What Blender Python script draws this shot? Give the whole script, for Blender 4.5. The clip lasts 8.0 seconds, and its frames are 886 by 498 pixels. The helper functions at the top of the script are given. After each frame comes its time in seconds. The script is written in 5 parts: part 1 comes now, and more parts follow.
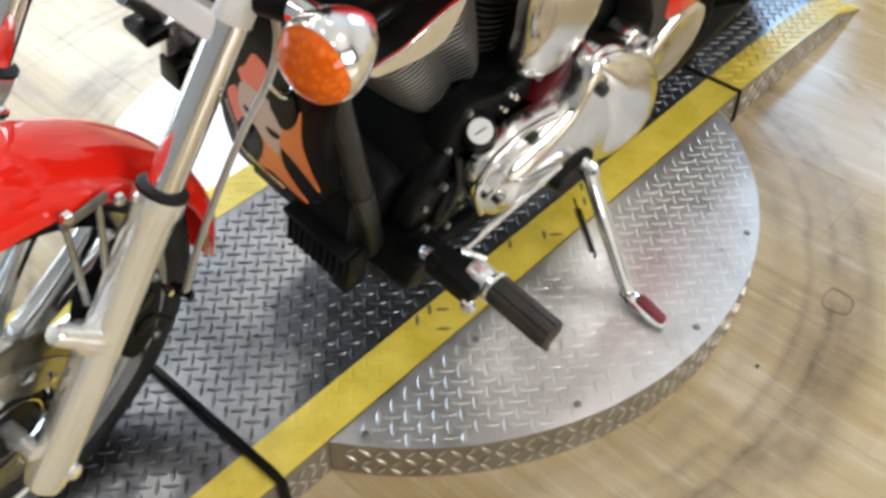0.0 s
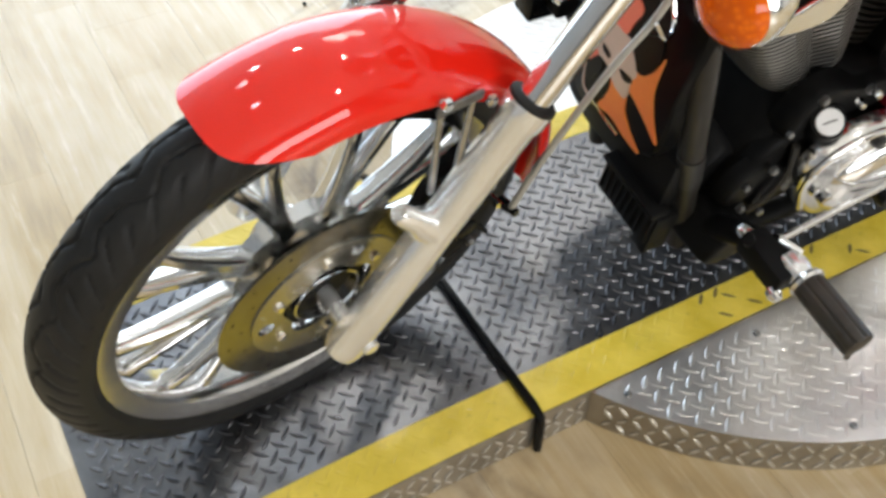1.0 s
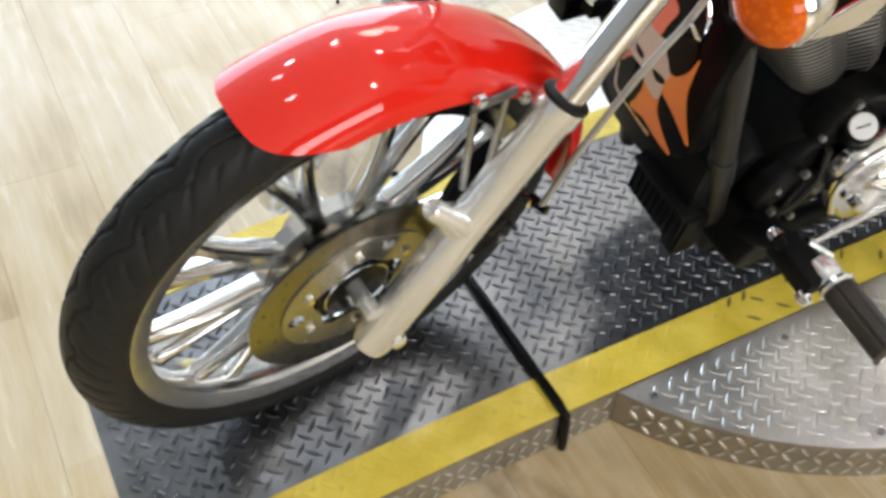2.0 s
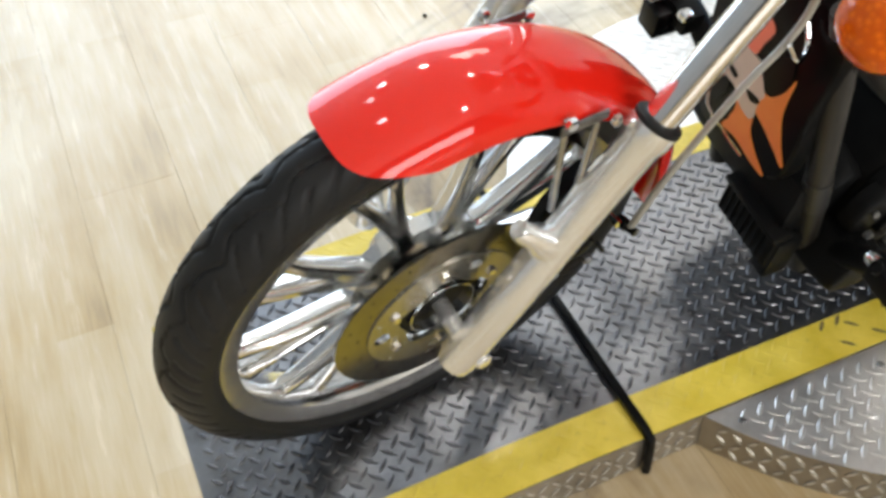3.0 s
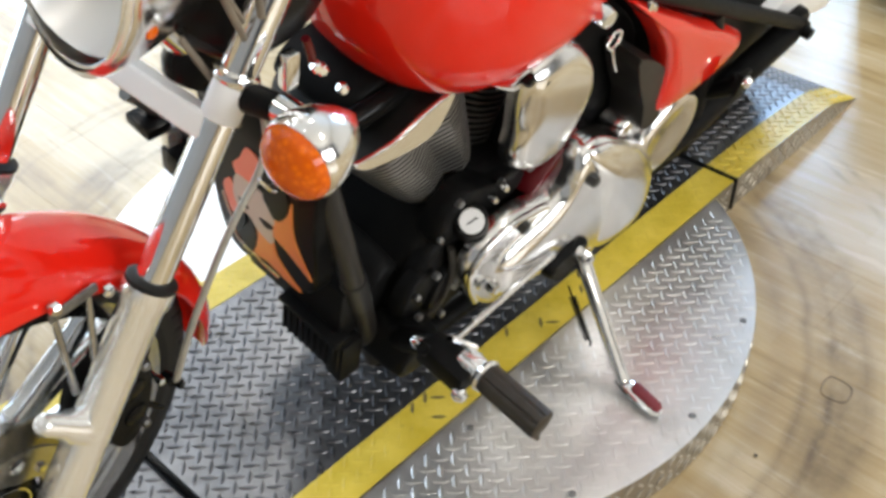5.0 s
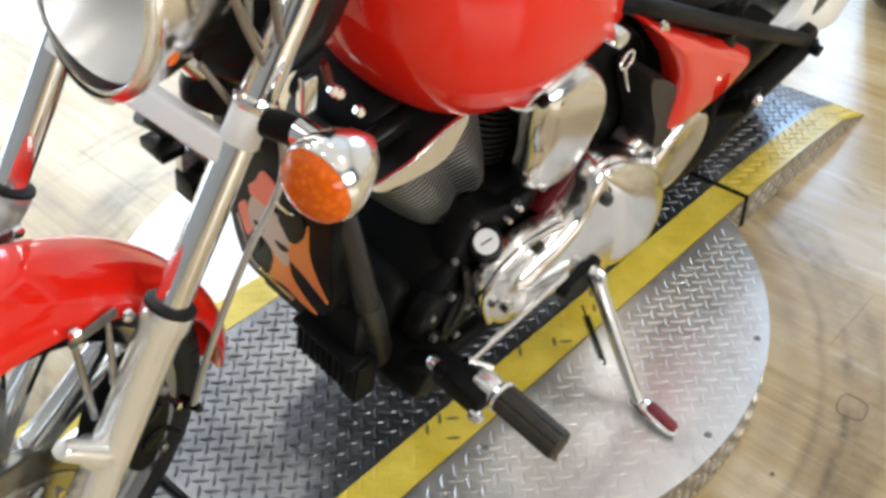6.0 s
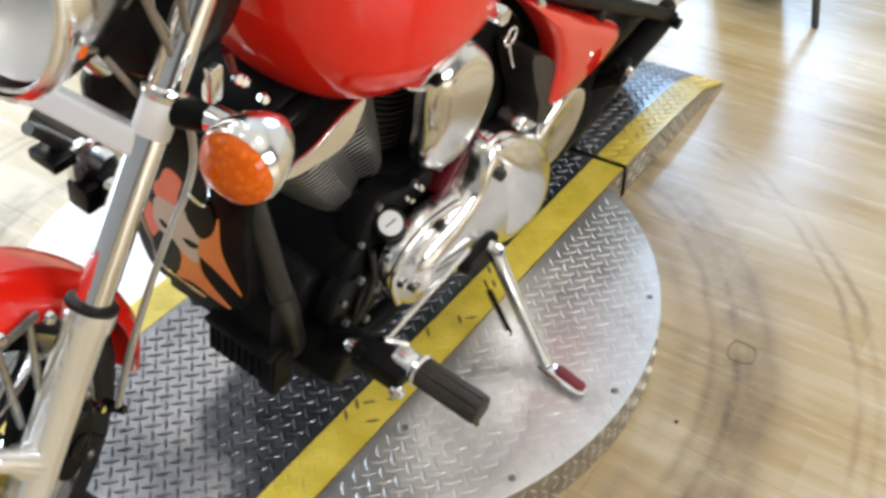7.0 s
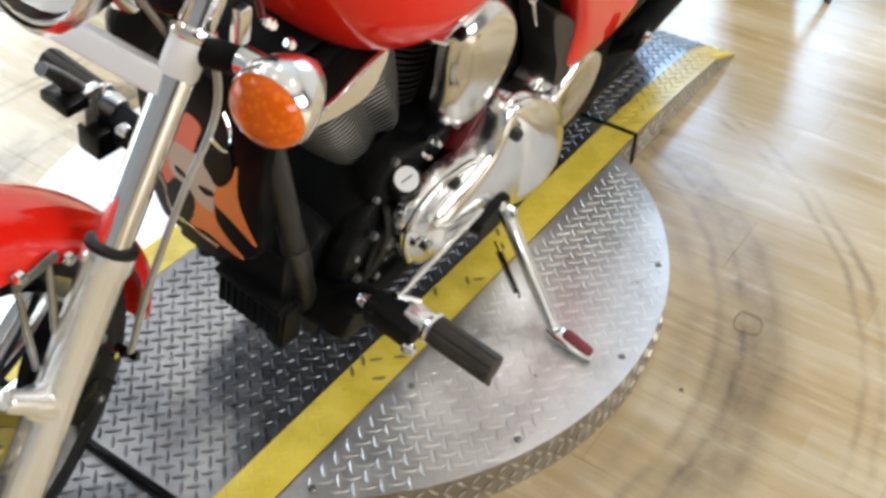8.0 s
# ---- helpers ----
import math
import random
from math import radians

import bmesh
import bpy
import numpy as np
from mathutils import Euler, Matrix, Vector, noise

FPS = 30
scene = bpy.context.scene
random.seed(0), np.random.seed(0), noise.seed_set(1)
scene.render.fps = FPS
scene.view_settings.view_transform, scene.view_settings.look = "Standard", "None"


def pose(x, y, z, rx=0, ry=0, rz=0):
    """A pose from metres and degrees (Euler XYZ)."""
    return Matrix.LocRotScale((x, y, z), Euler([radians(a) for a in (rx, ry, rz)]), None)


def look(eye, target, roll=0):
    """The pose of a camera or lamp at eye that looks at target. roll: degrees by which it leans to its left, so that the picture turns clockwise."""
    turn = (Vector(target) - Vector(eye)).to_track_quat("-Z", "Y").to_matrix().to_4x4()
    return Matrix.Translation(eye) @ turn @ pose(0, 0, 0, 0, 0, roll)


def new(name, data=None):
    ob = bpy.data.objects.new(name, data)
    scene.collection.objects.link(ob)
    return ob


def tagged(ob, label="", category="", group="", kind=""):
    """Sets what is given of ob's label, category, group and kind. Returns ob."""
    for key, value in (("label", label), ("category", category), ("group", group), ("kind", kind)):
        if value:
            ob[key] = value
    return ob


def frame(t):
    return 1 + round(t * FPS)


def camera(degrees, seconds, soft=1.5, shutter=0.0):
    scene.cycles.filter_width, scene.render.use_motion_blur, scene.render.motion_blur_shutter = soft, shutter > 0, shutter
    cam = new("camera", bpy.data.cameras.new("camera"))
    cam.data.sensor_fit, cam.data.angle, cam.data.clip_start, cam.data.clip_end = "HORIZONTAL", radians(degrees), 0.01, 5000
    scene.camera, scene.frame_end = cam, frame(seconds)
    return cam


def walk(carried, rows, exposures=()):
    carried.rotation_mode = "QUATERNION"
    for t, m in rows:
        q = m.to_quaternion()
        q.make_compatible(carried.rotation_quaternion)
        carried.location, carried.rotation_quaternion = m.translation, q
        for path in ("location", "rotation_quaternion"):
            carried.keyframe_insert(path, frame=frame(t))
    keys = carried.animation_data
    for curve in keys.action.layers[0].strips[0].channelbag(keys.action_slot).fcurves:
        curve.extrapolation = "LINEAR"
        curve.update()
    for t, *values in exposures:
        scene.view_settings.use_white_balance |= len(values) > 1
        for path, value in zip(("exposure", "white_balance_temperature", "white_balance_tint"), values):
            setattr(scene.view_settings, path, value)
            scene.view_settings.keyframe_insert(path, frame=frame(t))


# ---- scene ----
cam = camera(47.1, 8.0, soft=3.4)
PATH = [
    (0, (-0.436, -1.02, 1.286), (0.608, -0.061, -0.125), -0.3),
    (0.2, (-0.455, -1.014, 1.269), (0.509, -0.009, -0.163), 0.7),
    (0.5, (-0.493, -0.986, 1.255), (0.391, 0.077, -0.191), 2),
    (0.8, (-0.531, -0.977, 1.249), (0.243, 0.16, -0.198), 1),
    (1, (-0.566, -0.972, 1.254), (0.133, 0.227, -0.186), 1.6),
    (1.2, (-0.578, -0.974, 1.254), (0.095, 0.233, -0.192), 1.9),
    (2.3, (-0.577, -0.978, 1.254), (0.062, 0.269, -0.173), 0.5),
    (2.5, (-0.581, -0.975, 1.264), (-0.07, 0.341, -0.153), -2.9),
    (2.8, (-0.594, -0.97, 1.256), (-0.104, 0.358, -0.158), -2.6),
    (3, (-0.58, -0.962, 1.264), (-0.058, 0.337, -0.164), -2.3),
    (3.3, (-0.546, -0.963, 1.262), (0.086, 0.3, -0.15), -2.1),
    (3.5, (-0.525, -0.97, 1.259), (0.214, 0.277, -0.118), -1.7),
    (3.8, (-0.49, -1.001, 1.271), (0.392, 0.207, -0.052), -1.2),
    (4, (-0.458, -1.019, 1.275), (0.474, 0.132, -0.069), -0.9),
    (4.2, (-0.449, -1.04, 1.277), (0.548, 0.08, -0.045), -0.9),
    (4.5, (-0.425, -1.053, 1.286), (0.624, 0.033, -0.025), -1.2),
    (4.7, (-0.415, -1.052, 1.3), (0.679, 0.002, -0.001), -0.6),
    (5.8, (-0.423, -1.048, 1.306), (0.688, 0.037, 0.045), -2.1),
    (6, (-0.425, -1.038, 1.307), (0.69, 0.04, 0.044), -1.8),
    (6.2, (-0.433, -1.047, 1.311), (0.691, 0.037, 0.062), -1.8),
    (6.5, (-0.446, -1.046, 1.318), (0.744, 0.014, 0.11), -1.2),
    (6.8, (-0.479, -1.045, 1.312), (0.779, -0.068, 0.106), -1.6),
    (7, (-0.495, -1.037, 1.303), (0.778, -0.145, 0.044), -1.3),
    (7.2, (-0.512, -1.026, 1.282), (0.765, -0.23, -0.039), -0.4),
    (7.5, (-0.519, -1.018, 1.29), (0.792, -0.19, 0.027), 0.4),
    (7.7, (-0.526, -1.017, 1.285), (0.775, -0.185, 0.015), 0.7),
    (8, (-0.518, -1.003, 1.282), (0.736, -0.154, -0.024), 1.3),
]
walk(cam, [(t, look(eye, target, roll)) for t, eye, target, roll in PATH])

FLOOR = -0.076          # floor level; the deck's top is 0
EXPOSE = 0.08
scene.view_settings.exposure = EXPOSE

# ---- light ----
world = bpy.data.worlds.new("sky")
scene.world = world
world.use_nodes = True
sky = world.node_tree.nodes.new("ShaderNodeTexSky")
sky.sky_type, sky.sun_disc, sky.sun_elevation, sky.sun_rotation = "NISHITA", False, radians(35), radians(20)
world.node_tree.links.new(sky.outputs[0], world.node_tree.nodes["Background"].inputs[0])
world.node_tree.nodes["Background"].inputs[1].default_value = 0.12


def area(name, m, sx, sy, watts, colour=(1, 1, 1), shape="RECTANGLE"):
    d = bpy.data.lights.new(name, "AREA")
    d.shape, d.size, d.size_y, d.energy, d.color = shape, sx, sy, watts, colour
    ob = new(name, d)
    ob.matrix_world = m
    return ob


ROOM = (-5.0, 6.0, -6.5, 5.2, 4.4)      # x0, x1, y0, y1, ceiling height
RS = ROOM[2]
# daylight in the north and east shop windows, and an added fill from the south
area("window_light", look((0.1, 5.12, 2.25), (0.1, 0, 2.0)), 6.4, 3.8, 300, (0.64, 0.81, 1.0))
# unseen south opening, added to brighten the sides that face -y
area("window_light", look((0.6, RS + 0.08, 2.0), (0.6, 0, 1.7)), 5.6, 1.9, 240, (1.0, 0.99, 0.97))
area("window_light", look((5.92, 0.85, 2.35), (0, 0.85, 2.2)), 1.3, 1.5, 96, (0.44, 0.68, 1.0))
# the two entries beyond y = -2 are unseen fill for tank and floor
LAMPS = [(-0.8, 1.5, 12), (-0.4, 2.4, 28), (-0.72, -0.45, 14), (0.66, 2.45, 55), (2.4, 2.9, 85), (3.2, 3.4, 50), (2.2, 0.6, 36), (1.8, -2.6, 85), (-1.8, -3.0, 32)]
for lx, ly, lw in LAMPS:
    cool = -1 < lx < 0.5
    bulb = bpy.data.lights.new("ceiling_and_fill_light", "SPOT")
    bulb.spot_size, bulb.spot_blend = radians(150), 0.5
    bulb.energy, bulb.shadow_soft_size, bulb.color = lw, 0.45 if lx > 2.3 else 0.12, (0.85, 0.93, 1.0) if cool else (1.0, 0.955, 0.88)
    new("ceiling_and_fill_light", bulb).location = (lx, ly, 4.28)

# ---- materials ----


class Nodes:
    """Short hand for a node material."""

    def __init__(self, name, colour=(0.5, 0.5, 0.5), rough=0.5, metal=0.0, **more):
        self.mat = bpy.data.materials.new(name)
        self.mat.use_nodes = True
        self.t = self.mat.node_tree
        self.b = self.t.nodes["Principled BSDF"]
        self.b.inputs["Base Color"].default_value = (*colour, 1)
        self.b.inputs["Roughness"].default_value = rough
        self.b.inputs["Metallic"].default_value = metal
        for key, value in more.items():
            self.b.inputs[key.replace("_", " ")].default_value = value

    def node(self, kind, ins=()):
        n = self.t.nodes.new("ShaderNode" + kind)
        self.feed(n, ins)
        return n

    def feed(self, n, ins):
        for key, value in dict(ins).items():
            if isinstance(value, bpy.types.NodeSocket):
                self.t.links.new(value, n.inputs[key])
            else:
                n.inputs[key].default_value = value

    def math(self, op, a, b=0.0, c=0.0, clamp=False):
        n = self.node("Math")
        n.operation, n.use_clamp = op, clamp
        self.feed(n, {0: a, 1: b, 2: c})
        return n.outputs[0]

    def pos(self, scale=(1, 1, 1), rot=0.0, local=False):
        src = self.node("TexCoord").outputs["Object"] if local else self.node("NewGeometry").outputs["Position"]
        return self.node("Mapping", {"Vector": src, "Scale": scale, "Rotation": (0, 0, rot)}).outputs[0]

    def noise(self, vec, scale, detail=4.0, rough=0.55):
        return self.node("TexNoise", {"Vector": vec, "Scale": scale, "Detail": detail, "Roughness": rough}).outputs["Fac"]

    def ramp(self, fac, *stops):
        n = self.node("ValToRGB", {"Fac": fac})
        e = n.color_ramp.elements
        for k, (p, col) in enumerate(stops):
            el = e[k] if k < 2 else e.new(p)
            el.position, el.color = p, (*col, 1) if len(col) == 3 else col
        return n.outputs[0]

    def mix(self, fac, a, b, mode="MIX"):
        n = self.node("Mix")
        n.data_type, n.blend_type = "RGBA", mode
        self.feed(n, {0: fac})
        for sock, v in ((n.inputs[6], a), (n.inputs[7], b)):
            if isinstance(v, bpy.types.NodeSocket):
                self.t.links.new(v, sock)
            else:
                sock.default_value = (*v, 1)
        return n.outputs[2]

    def put(self, key, sock):
        self.t.links.new(sock, self.b.inputs[key])

    def bump(self, height, strength=0.3, distance=0.002):
        n = self.node("Bump", {"Height": height, "Strength": strength, "Distance": distance})
        self.put("Normal", n.outputs[0])


def grey(v):
    return (v, v, v)


def worn(name, dark, light, rough, metal, scale=30.0, rough_span=0.15, bump=0.0, **more):
    """A plain surface with variation at two scales in colour and gloss."""
    m = Nodes(name, light, rough, metal, **more)
    p = m.pos(local=True)
    big, fine = m.noise(p, scale * 0.18, 3), m.noise(p, scale, 6, 0.65)
    both = m.math("MULTIPLY_ADD", big, 0.6, m.math("MULTIPLY", fine, 0.4))
    m.put("Base Color", m.ramp(both, (0.3, dark), (0.7, light)))
    m.put("Roughness", m.math("MULTIPLY_ADD", fine, rough_span, rough - rough_span / 2, True))
    if bump:
        m.bump(fine, bump, 0.001)
    return m.mat


CHROME = worn("chrome", grey(0.78), grey(0.88), 0.07, 1.0, 40, 0.06)
SATIN = worn("satin_aluminium", (0.86, 0.86, 0.85), (0.93, 0.93, 0.92), 0.19, 0.75, 14, 0.06)
MIDWALL = worn("grey_wall_paint", (0.26, 0.26, 0.265), (0.33, 0.33, 0.335), 0.65, 0.0, 4, 0.1)
COVER = worn("polished_cover_metal", grey(0.80), grey(0.88), 0.17, 1.0, 30, 0.08)
DARKEDGE = worn("dark_fin_edge", grey(0.025), grey(0.05), 0.5, 0.3, 80, 0.2)
WORNLUG = worn("scuffed_paint", (0.12, 0.09, 0.03), (0.26, 0.19, 0.05), 0.5, 0.0, 60, 0.2)
POLISHED = worn("polished_wheel", (0.62, 0.62, 0.62), (0.80, 0.80, 0.80), 0.17, 1.0, 30, 0.14)
BLACK = worn("black_gloss_paint", grey(0.004), grey(0.009), 0.2, 0.0, 40, 0.12, Specular_IOR_Level=0.13)
MATTE = worn("black_matte_cast", grey(0.004), grey(0.010), 0.45, 0.0, 60, 0.2, 0.15, Specular_IOR_Level=0.08)
SHIELDPAINT = worn("black_shield_paint", grey(0.003), grey(0.006), 0.3, 0.0, 40, 0.12, Specular_IOR_Level=0.05)
TUBE = worn("dull_black_tube", (0.020, 0.018, 0.016), (0.034, 0.031, 0.027), 0.38, 0.0, 50, 0.2, 0.1, Specular_IOR_Level=0.22)
CARRIER = worn("dulled_carrier_metal", (0.42, 0.41, 0.37), (0.62, 0.61, 0.57), 0.26, 1.0, 40, 0.14)
DARKCHROME = worn("darker_chrome", grey(0.30), grey(0.55), 0.2, 1.0, 60, 0.12)
# white base colour stands in for bright surroundings mirrored in polished clamp and struts
CLAMP = worn("reflection_white_metal", grey(0.92), grey(0.96), 0.35, 0.0, 20, 0.06, Specular_IOR_Level=0.8)
NAVY = worn("navy_strut_paint", (0.006, 0.008, 0.03), (0.012, 0.016, 0.05), 0.25, 0.0, 40, 0.1)
RINGSTEEL = worn("dark_disc_steel", (0.20, 0.19, 0.17), (0.32, 0.31, 0.28), 0.16, 1.0, 60, 0.1)
DARKWALL = worn("dark_grey_wall_paint", (0.10, 0.10, 0.105), (0.15, 0.15, 0.155), 0.6, 0.0, 4, 0.1)
DARKFIN = worn("black_cylinder_paint", grey(0.012), grey(0.03), 0.45, 0.0, 80, 0.2)
REFLECT = worn("headlight_reflector", grey(0.88), grey(0.94), 0.3, 0.6, 40, 0.08)
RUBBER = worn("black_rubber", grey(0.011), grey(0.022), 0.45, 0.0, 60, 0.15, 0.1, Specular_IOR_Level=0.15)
# the same rubber, darkened for the shade inside the tread cuts
GROOVE = worn("shaded_groove_rubber", grey(0.004), grey(0.008), 0.8, 0.0, 60, 0.1)
BROWNRUB = worn("dusty_brown_rubber", (0.018, 0.015, 0.011), (0.055, 0.045, 0.034), 0.5, 0.0, 70, 0.2, 0.1)
LEATHER = worn("black_seat_vinyl", grey(0.012), grey(0.022), 0.42, 0.0, 300, 0.12, 0.25)
RED = worn("red_gloss_paint", (0.70, 0.012, 0.005), (0.76, 0.017, 0.006), 0.5, 0.0, 12, 0.06, Specular_IOR_Level=0.05, Coat_Weight=1.0, Coat_Roughness=0.02, Coat_IOR=1.5)
DARKRED = worn("dark_red_plastic", (0.07, 0.003, 0.005), (0.12, 0.005, 0.008), 0.2, 0.0, 30, 0.1)
FINMAT = worn("grey_cylinder_paint", (0.020, 0.0195, 0.0185), (0.042, 0.041, 0.039), 0.45, 0.3, 80, 0.2)
FINEDGE = worn("machined_fin_edge", (0.26, 0.25, 0.235), (0.38, 0.37, 0.35), 0.35, 0.7, 80, 0.2)
ORANGE = worn("orange_flame_paint", (0.75, 0.17, 0.03), (0.85, 0.32, 0.07), 0.3, 0.0, 25, 0.1)
PINK = worn("coral_flame_paint", (0.80, 0.14, 0.08), (0.85, 0.22, 0.13), 0.3, 0.0, 25, 0.1)
CREAM = worn("cream_flame_paint", (0.50, 0.44, 0.36), (0.62, 0.56, 0.47), 0.35, 0.0, 25, 0.1)
HOSE = worn("grey_hose", (0.28, 0.27, 0.23), (0.42, 0.40, 0.35), 0.4, 0.2, 60, 0.15)
WALLPAINT = worn("white_wall_paint", (0.76, 0.75, 0.72), (0.82, 0.81, 0.79), 0.75, 0.0, 4, 0.1)
DIAL = worn("white_enamel", grey(0.72), grey(0.82), 0.3, 0.0, 50, 0.1)
SCREW = worn("dull_screw_steel", grey(0.12), grey(0.3), 0.4, 0.9, 200, 0.2)
PAD = worn("dark_red_rubber_pad", (0.16, 0.015, 0.025), (0.25, 0.03, 0.04), 0.45, 0.0, 80, 0.15)
TANCABLE = worn("tan_cable_sleeve", (0.13, 0.105, 0.075), (0.24, 0.20, 0.15), 0.45, 0.0, 90, 0.2)
RUBBED = worn("rubbed_laminate", (0.12, 0.085, 0.05), (0.24, 0.175, 0.11), 0.5, 0.0, 120, 0.2)
BRASS = worn("yellowed_wheel_lip", (0.35, 0.27, 0.12), (0.5, 0.41, 0.22), 0.25, 1.0, 30, 0.1)

amber = Nodes("amber_lens", (1.0, 0.25, 0.0), 0.15, 0.0, Transmission_Weight=0.0, IOR=1.45, Specular_IOR_Level=0.2, Coat_Weight=0.35, Coat_Roughness=0.05)
vor = amber.node("TexVoronoi", {"Vector": amber.pos(local=True), "Scale": 130.0}).outputs["Distance"]
amber.put("Base Color", amber.ramp(vor, (0.0, (0.86, 0.18, 0.002)), (0.6, (0.66, 0.10, 0.0))))
amber.bump(vor, 0.25, 0.0015)
AMBER = amber.mat
LENSGLASS = Nodes("lens_glass", (1, 1, 1), 0.02, 0.0, Transmission_Weight=1.0, IOR=1.12).mat
GLASS = Nodes("clear_glass", (1, 1, 1), 0.02, 0.0, Transmission_Weight=1.0, IOR=1.3).mat


def tread_material(name, dark, light, metal, rough, blotch, stain=(0.2, 0.15, 0.08), stain_amount=0.25):
    m = Nodes(name, light, rough, metal)
    p = m.pos()
    big, mid, fine = m.noise(p, 4.0, 3), m.noise(p, 22.0, 5, 0.65), m.noise(p, 160.0, 3)
    base = m.ramp(m.math("MULTIPLY_ADD", big, blotch, m.math("MULTIPLY", mid, 1 - blotch)), (0.32, dark), (0.68, light))
    dirt = m.math("MULTIPLY", m.ramp(m.noise(p, 9.0, 6, 0.7), (0.52, grey(0)), (0.75, grey(1))), stain_amount)
    m.put("Base Color", m.mix(dirt, base, stain))
    m.put("Roughness", m.math("ADD", m.math("MULTIPLY", mid, 0.35), rough - 0.17, clamp=True))
    m.bump(fine, 0.15, 0.0006)
    return m.mat


DECKSTEEL = tread_material("dark_tread_plate", (0.10, 0.10, 0.107), (0.26, 0.26, 0.27), 0.9, 0.32, 0.45, (0.10, 0.08, 0.05), 0.25)
ALU = tread_material("aluminium_tread_plate", (0.56, 0.545, 0.525), (0.78, 0.755, 0.725), 0.8, 0.34, 0.5, (0.30, 0.27, 0.22), 0.4)
# deck lug tops darker than their plate: shade and dark reflections put into the colour
LUGTOP = tread_material("shaded_lug_top", (0.045, 0.045, 0.05), (0.12, 0.12, 0.127), 0.9, 0.30, 0.5, (0.06, 0.05, 0.04), 0.4)
ALULUG = tread_material("bright_lug_top", (0.70, 0.70, 0.70), (0.86, 0.86, 0.85), 0.85, 0.34, 0.5, (0.4, 0.36, 0.3), 0.3)
# dull plate sides; the brown cast is a reflection put into the colour
ALUEDGE = tread_material("dull_edge_reflection_tint", (0.27, 0.24, 0.195), (0.46, 0.425, 0.36), 0.8, 0.36, 0.5, (0.2, 0.15, 0.08), 0.4)

yellow = Nodes("worn_yellow_paint", (0.62, 0.43, 0.03), 0.33)
yp = yellow.pos()
scuff = yellow.ramp(yellow.noise(yp, 60.0, 6, 0.7), (0.60, grey(0)), (0.72, grey(1)))
ybase = yellow.ramp(yellow.noise(yp, 14.0, 4), (0.3, (0.62, 0.455, 0.035)), (0.7, (0.84, 0.645, 0.10)))
yellow.put("Base Color", yellow.mix(yellow.math("MULTIPLY", scuff, 0.35), ybase, (0.10, 0.08, 0.03)))
yellow.bump(yellow.noise(yp, 90.0, 3), 0.2, 0.0006)
YELLOW = yellow.mat

wood = Nodes("pale_oak_laminate", (0.5, 0.4, 0.28), 0.3, 0.0, Specular_IOR_Level=0.5)
wp = wood.pos(rot=radians(90))
brick = wood.node("TexBrick", {"Vector": wp, "Color1": (0, 0, 0, 1), "Color2": (1, 1, 1, 1), "Mortar": (0.3, 0.3, 0.3, 1), "Scale": 1.0, "Mortar Size": 0.0, "Bias": 0.0,
                               "Brick Width": 0.9, "Row Height": 0.0975})
brick.offset, brick.offset_frequency = 0.37, 2
strip = brick.outputs[0]
grain = wood.noise(wood.pos((11, 0.8, 1)), 3.0, 7, 0.7)
fibre = wood.noise(wood.pos((60, 2.2, 1)), 4.0, 4, 0.6)
cloud = wood.noise(wood.pos((1.6, 0.7, 1)), 2.4, 3)
tone = wood.math("MULTIPLY_ADD", strip, 0.14, wood.math("MULTIPLY_ADD", grain, 0.62, wood.math("MULTIPLY_ADD", fibre, 0.15, wood.math("MULTIPLY_ADD", cloud, 0.95, -0.23))))
tone = wood.math("MULTIPLY_ADD", wood.node("ObjectInfo").outputs["Random"], 0.04, tone)
wcol = wood.ramp(tone, (0.30, (0.17, 0.107, 0.048)), (0.95, (0.66, 0.56, 0.40)))
e2 = wcol.node.color_ramp.elements.new(0.6)
e2.color = (0.48, 0.352, 0.178, 1)
# arcs of grey scuff round the turntable's axis
far_node = wood.node("VectorMath")
far_node.operation = "DISTANCE"
wood.feed(far_node, {0: wood.node("NewGeometry").outputs["Position"], 1: (0.65, 0.036, FLOOR)})
away = far_node.outputs["Value"]
rough_edge = wood.math("MULTIPLY_ADD", wood.noise(wood.pos(), 5.0, 5), 0.06, -0.03)
rad = wood.math("ADD", away, rough_edge)


def arc_band(middle, half, strength):
    d = wood.math("ABSOLUTE", wood.math("SUBTRACT", rad, middle))
    return wood.math("MULTIPLY", wood.math("SUBTRACT", 1.0, wood.math("DIVIDE", d, half), clamp=True), strength)


scuffs = arc_band(0.82, 0.09, 1.0)
for mid_r, half_r, k in ((0.755, 0.014, 0.6), (0.80, 0.012, 0.6), (1.015, 0.012, 0.6), (1.052, 0.013, 0.6), (0.86, 0.02, 0.4), (0.70, 0.05, 0.5)):
    scuffs = wood.math("ADD", scuffs, arc_band(mid_r, half_r, k))
patchy = wood.ramp(wood.noise(wood.pos(), 4.5, 6, 0.65), (0.38, grey(0.05)), (0.66, grey(1)))
scuffs = wood.math("MULTIPLY", scuffs, patchy, clamp=True)
wood.put("Base Color", wood.mix(wood.math("MULTIPLY", scuffs, 0.92), wcol, (0.15, 0.105, 0.065)))
wood.put("Roughness", wood.math("MULTIPLY_ADD", grain, 0.14, 0.19))
wood.bump(fibre, 0.08, 0.0005)
WOOD = wood.mat

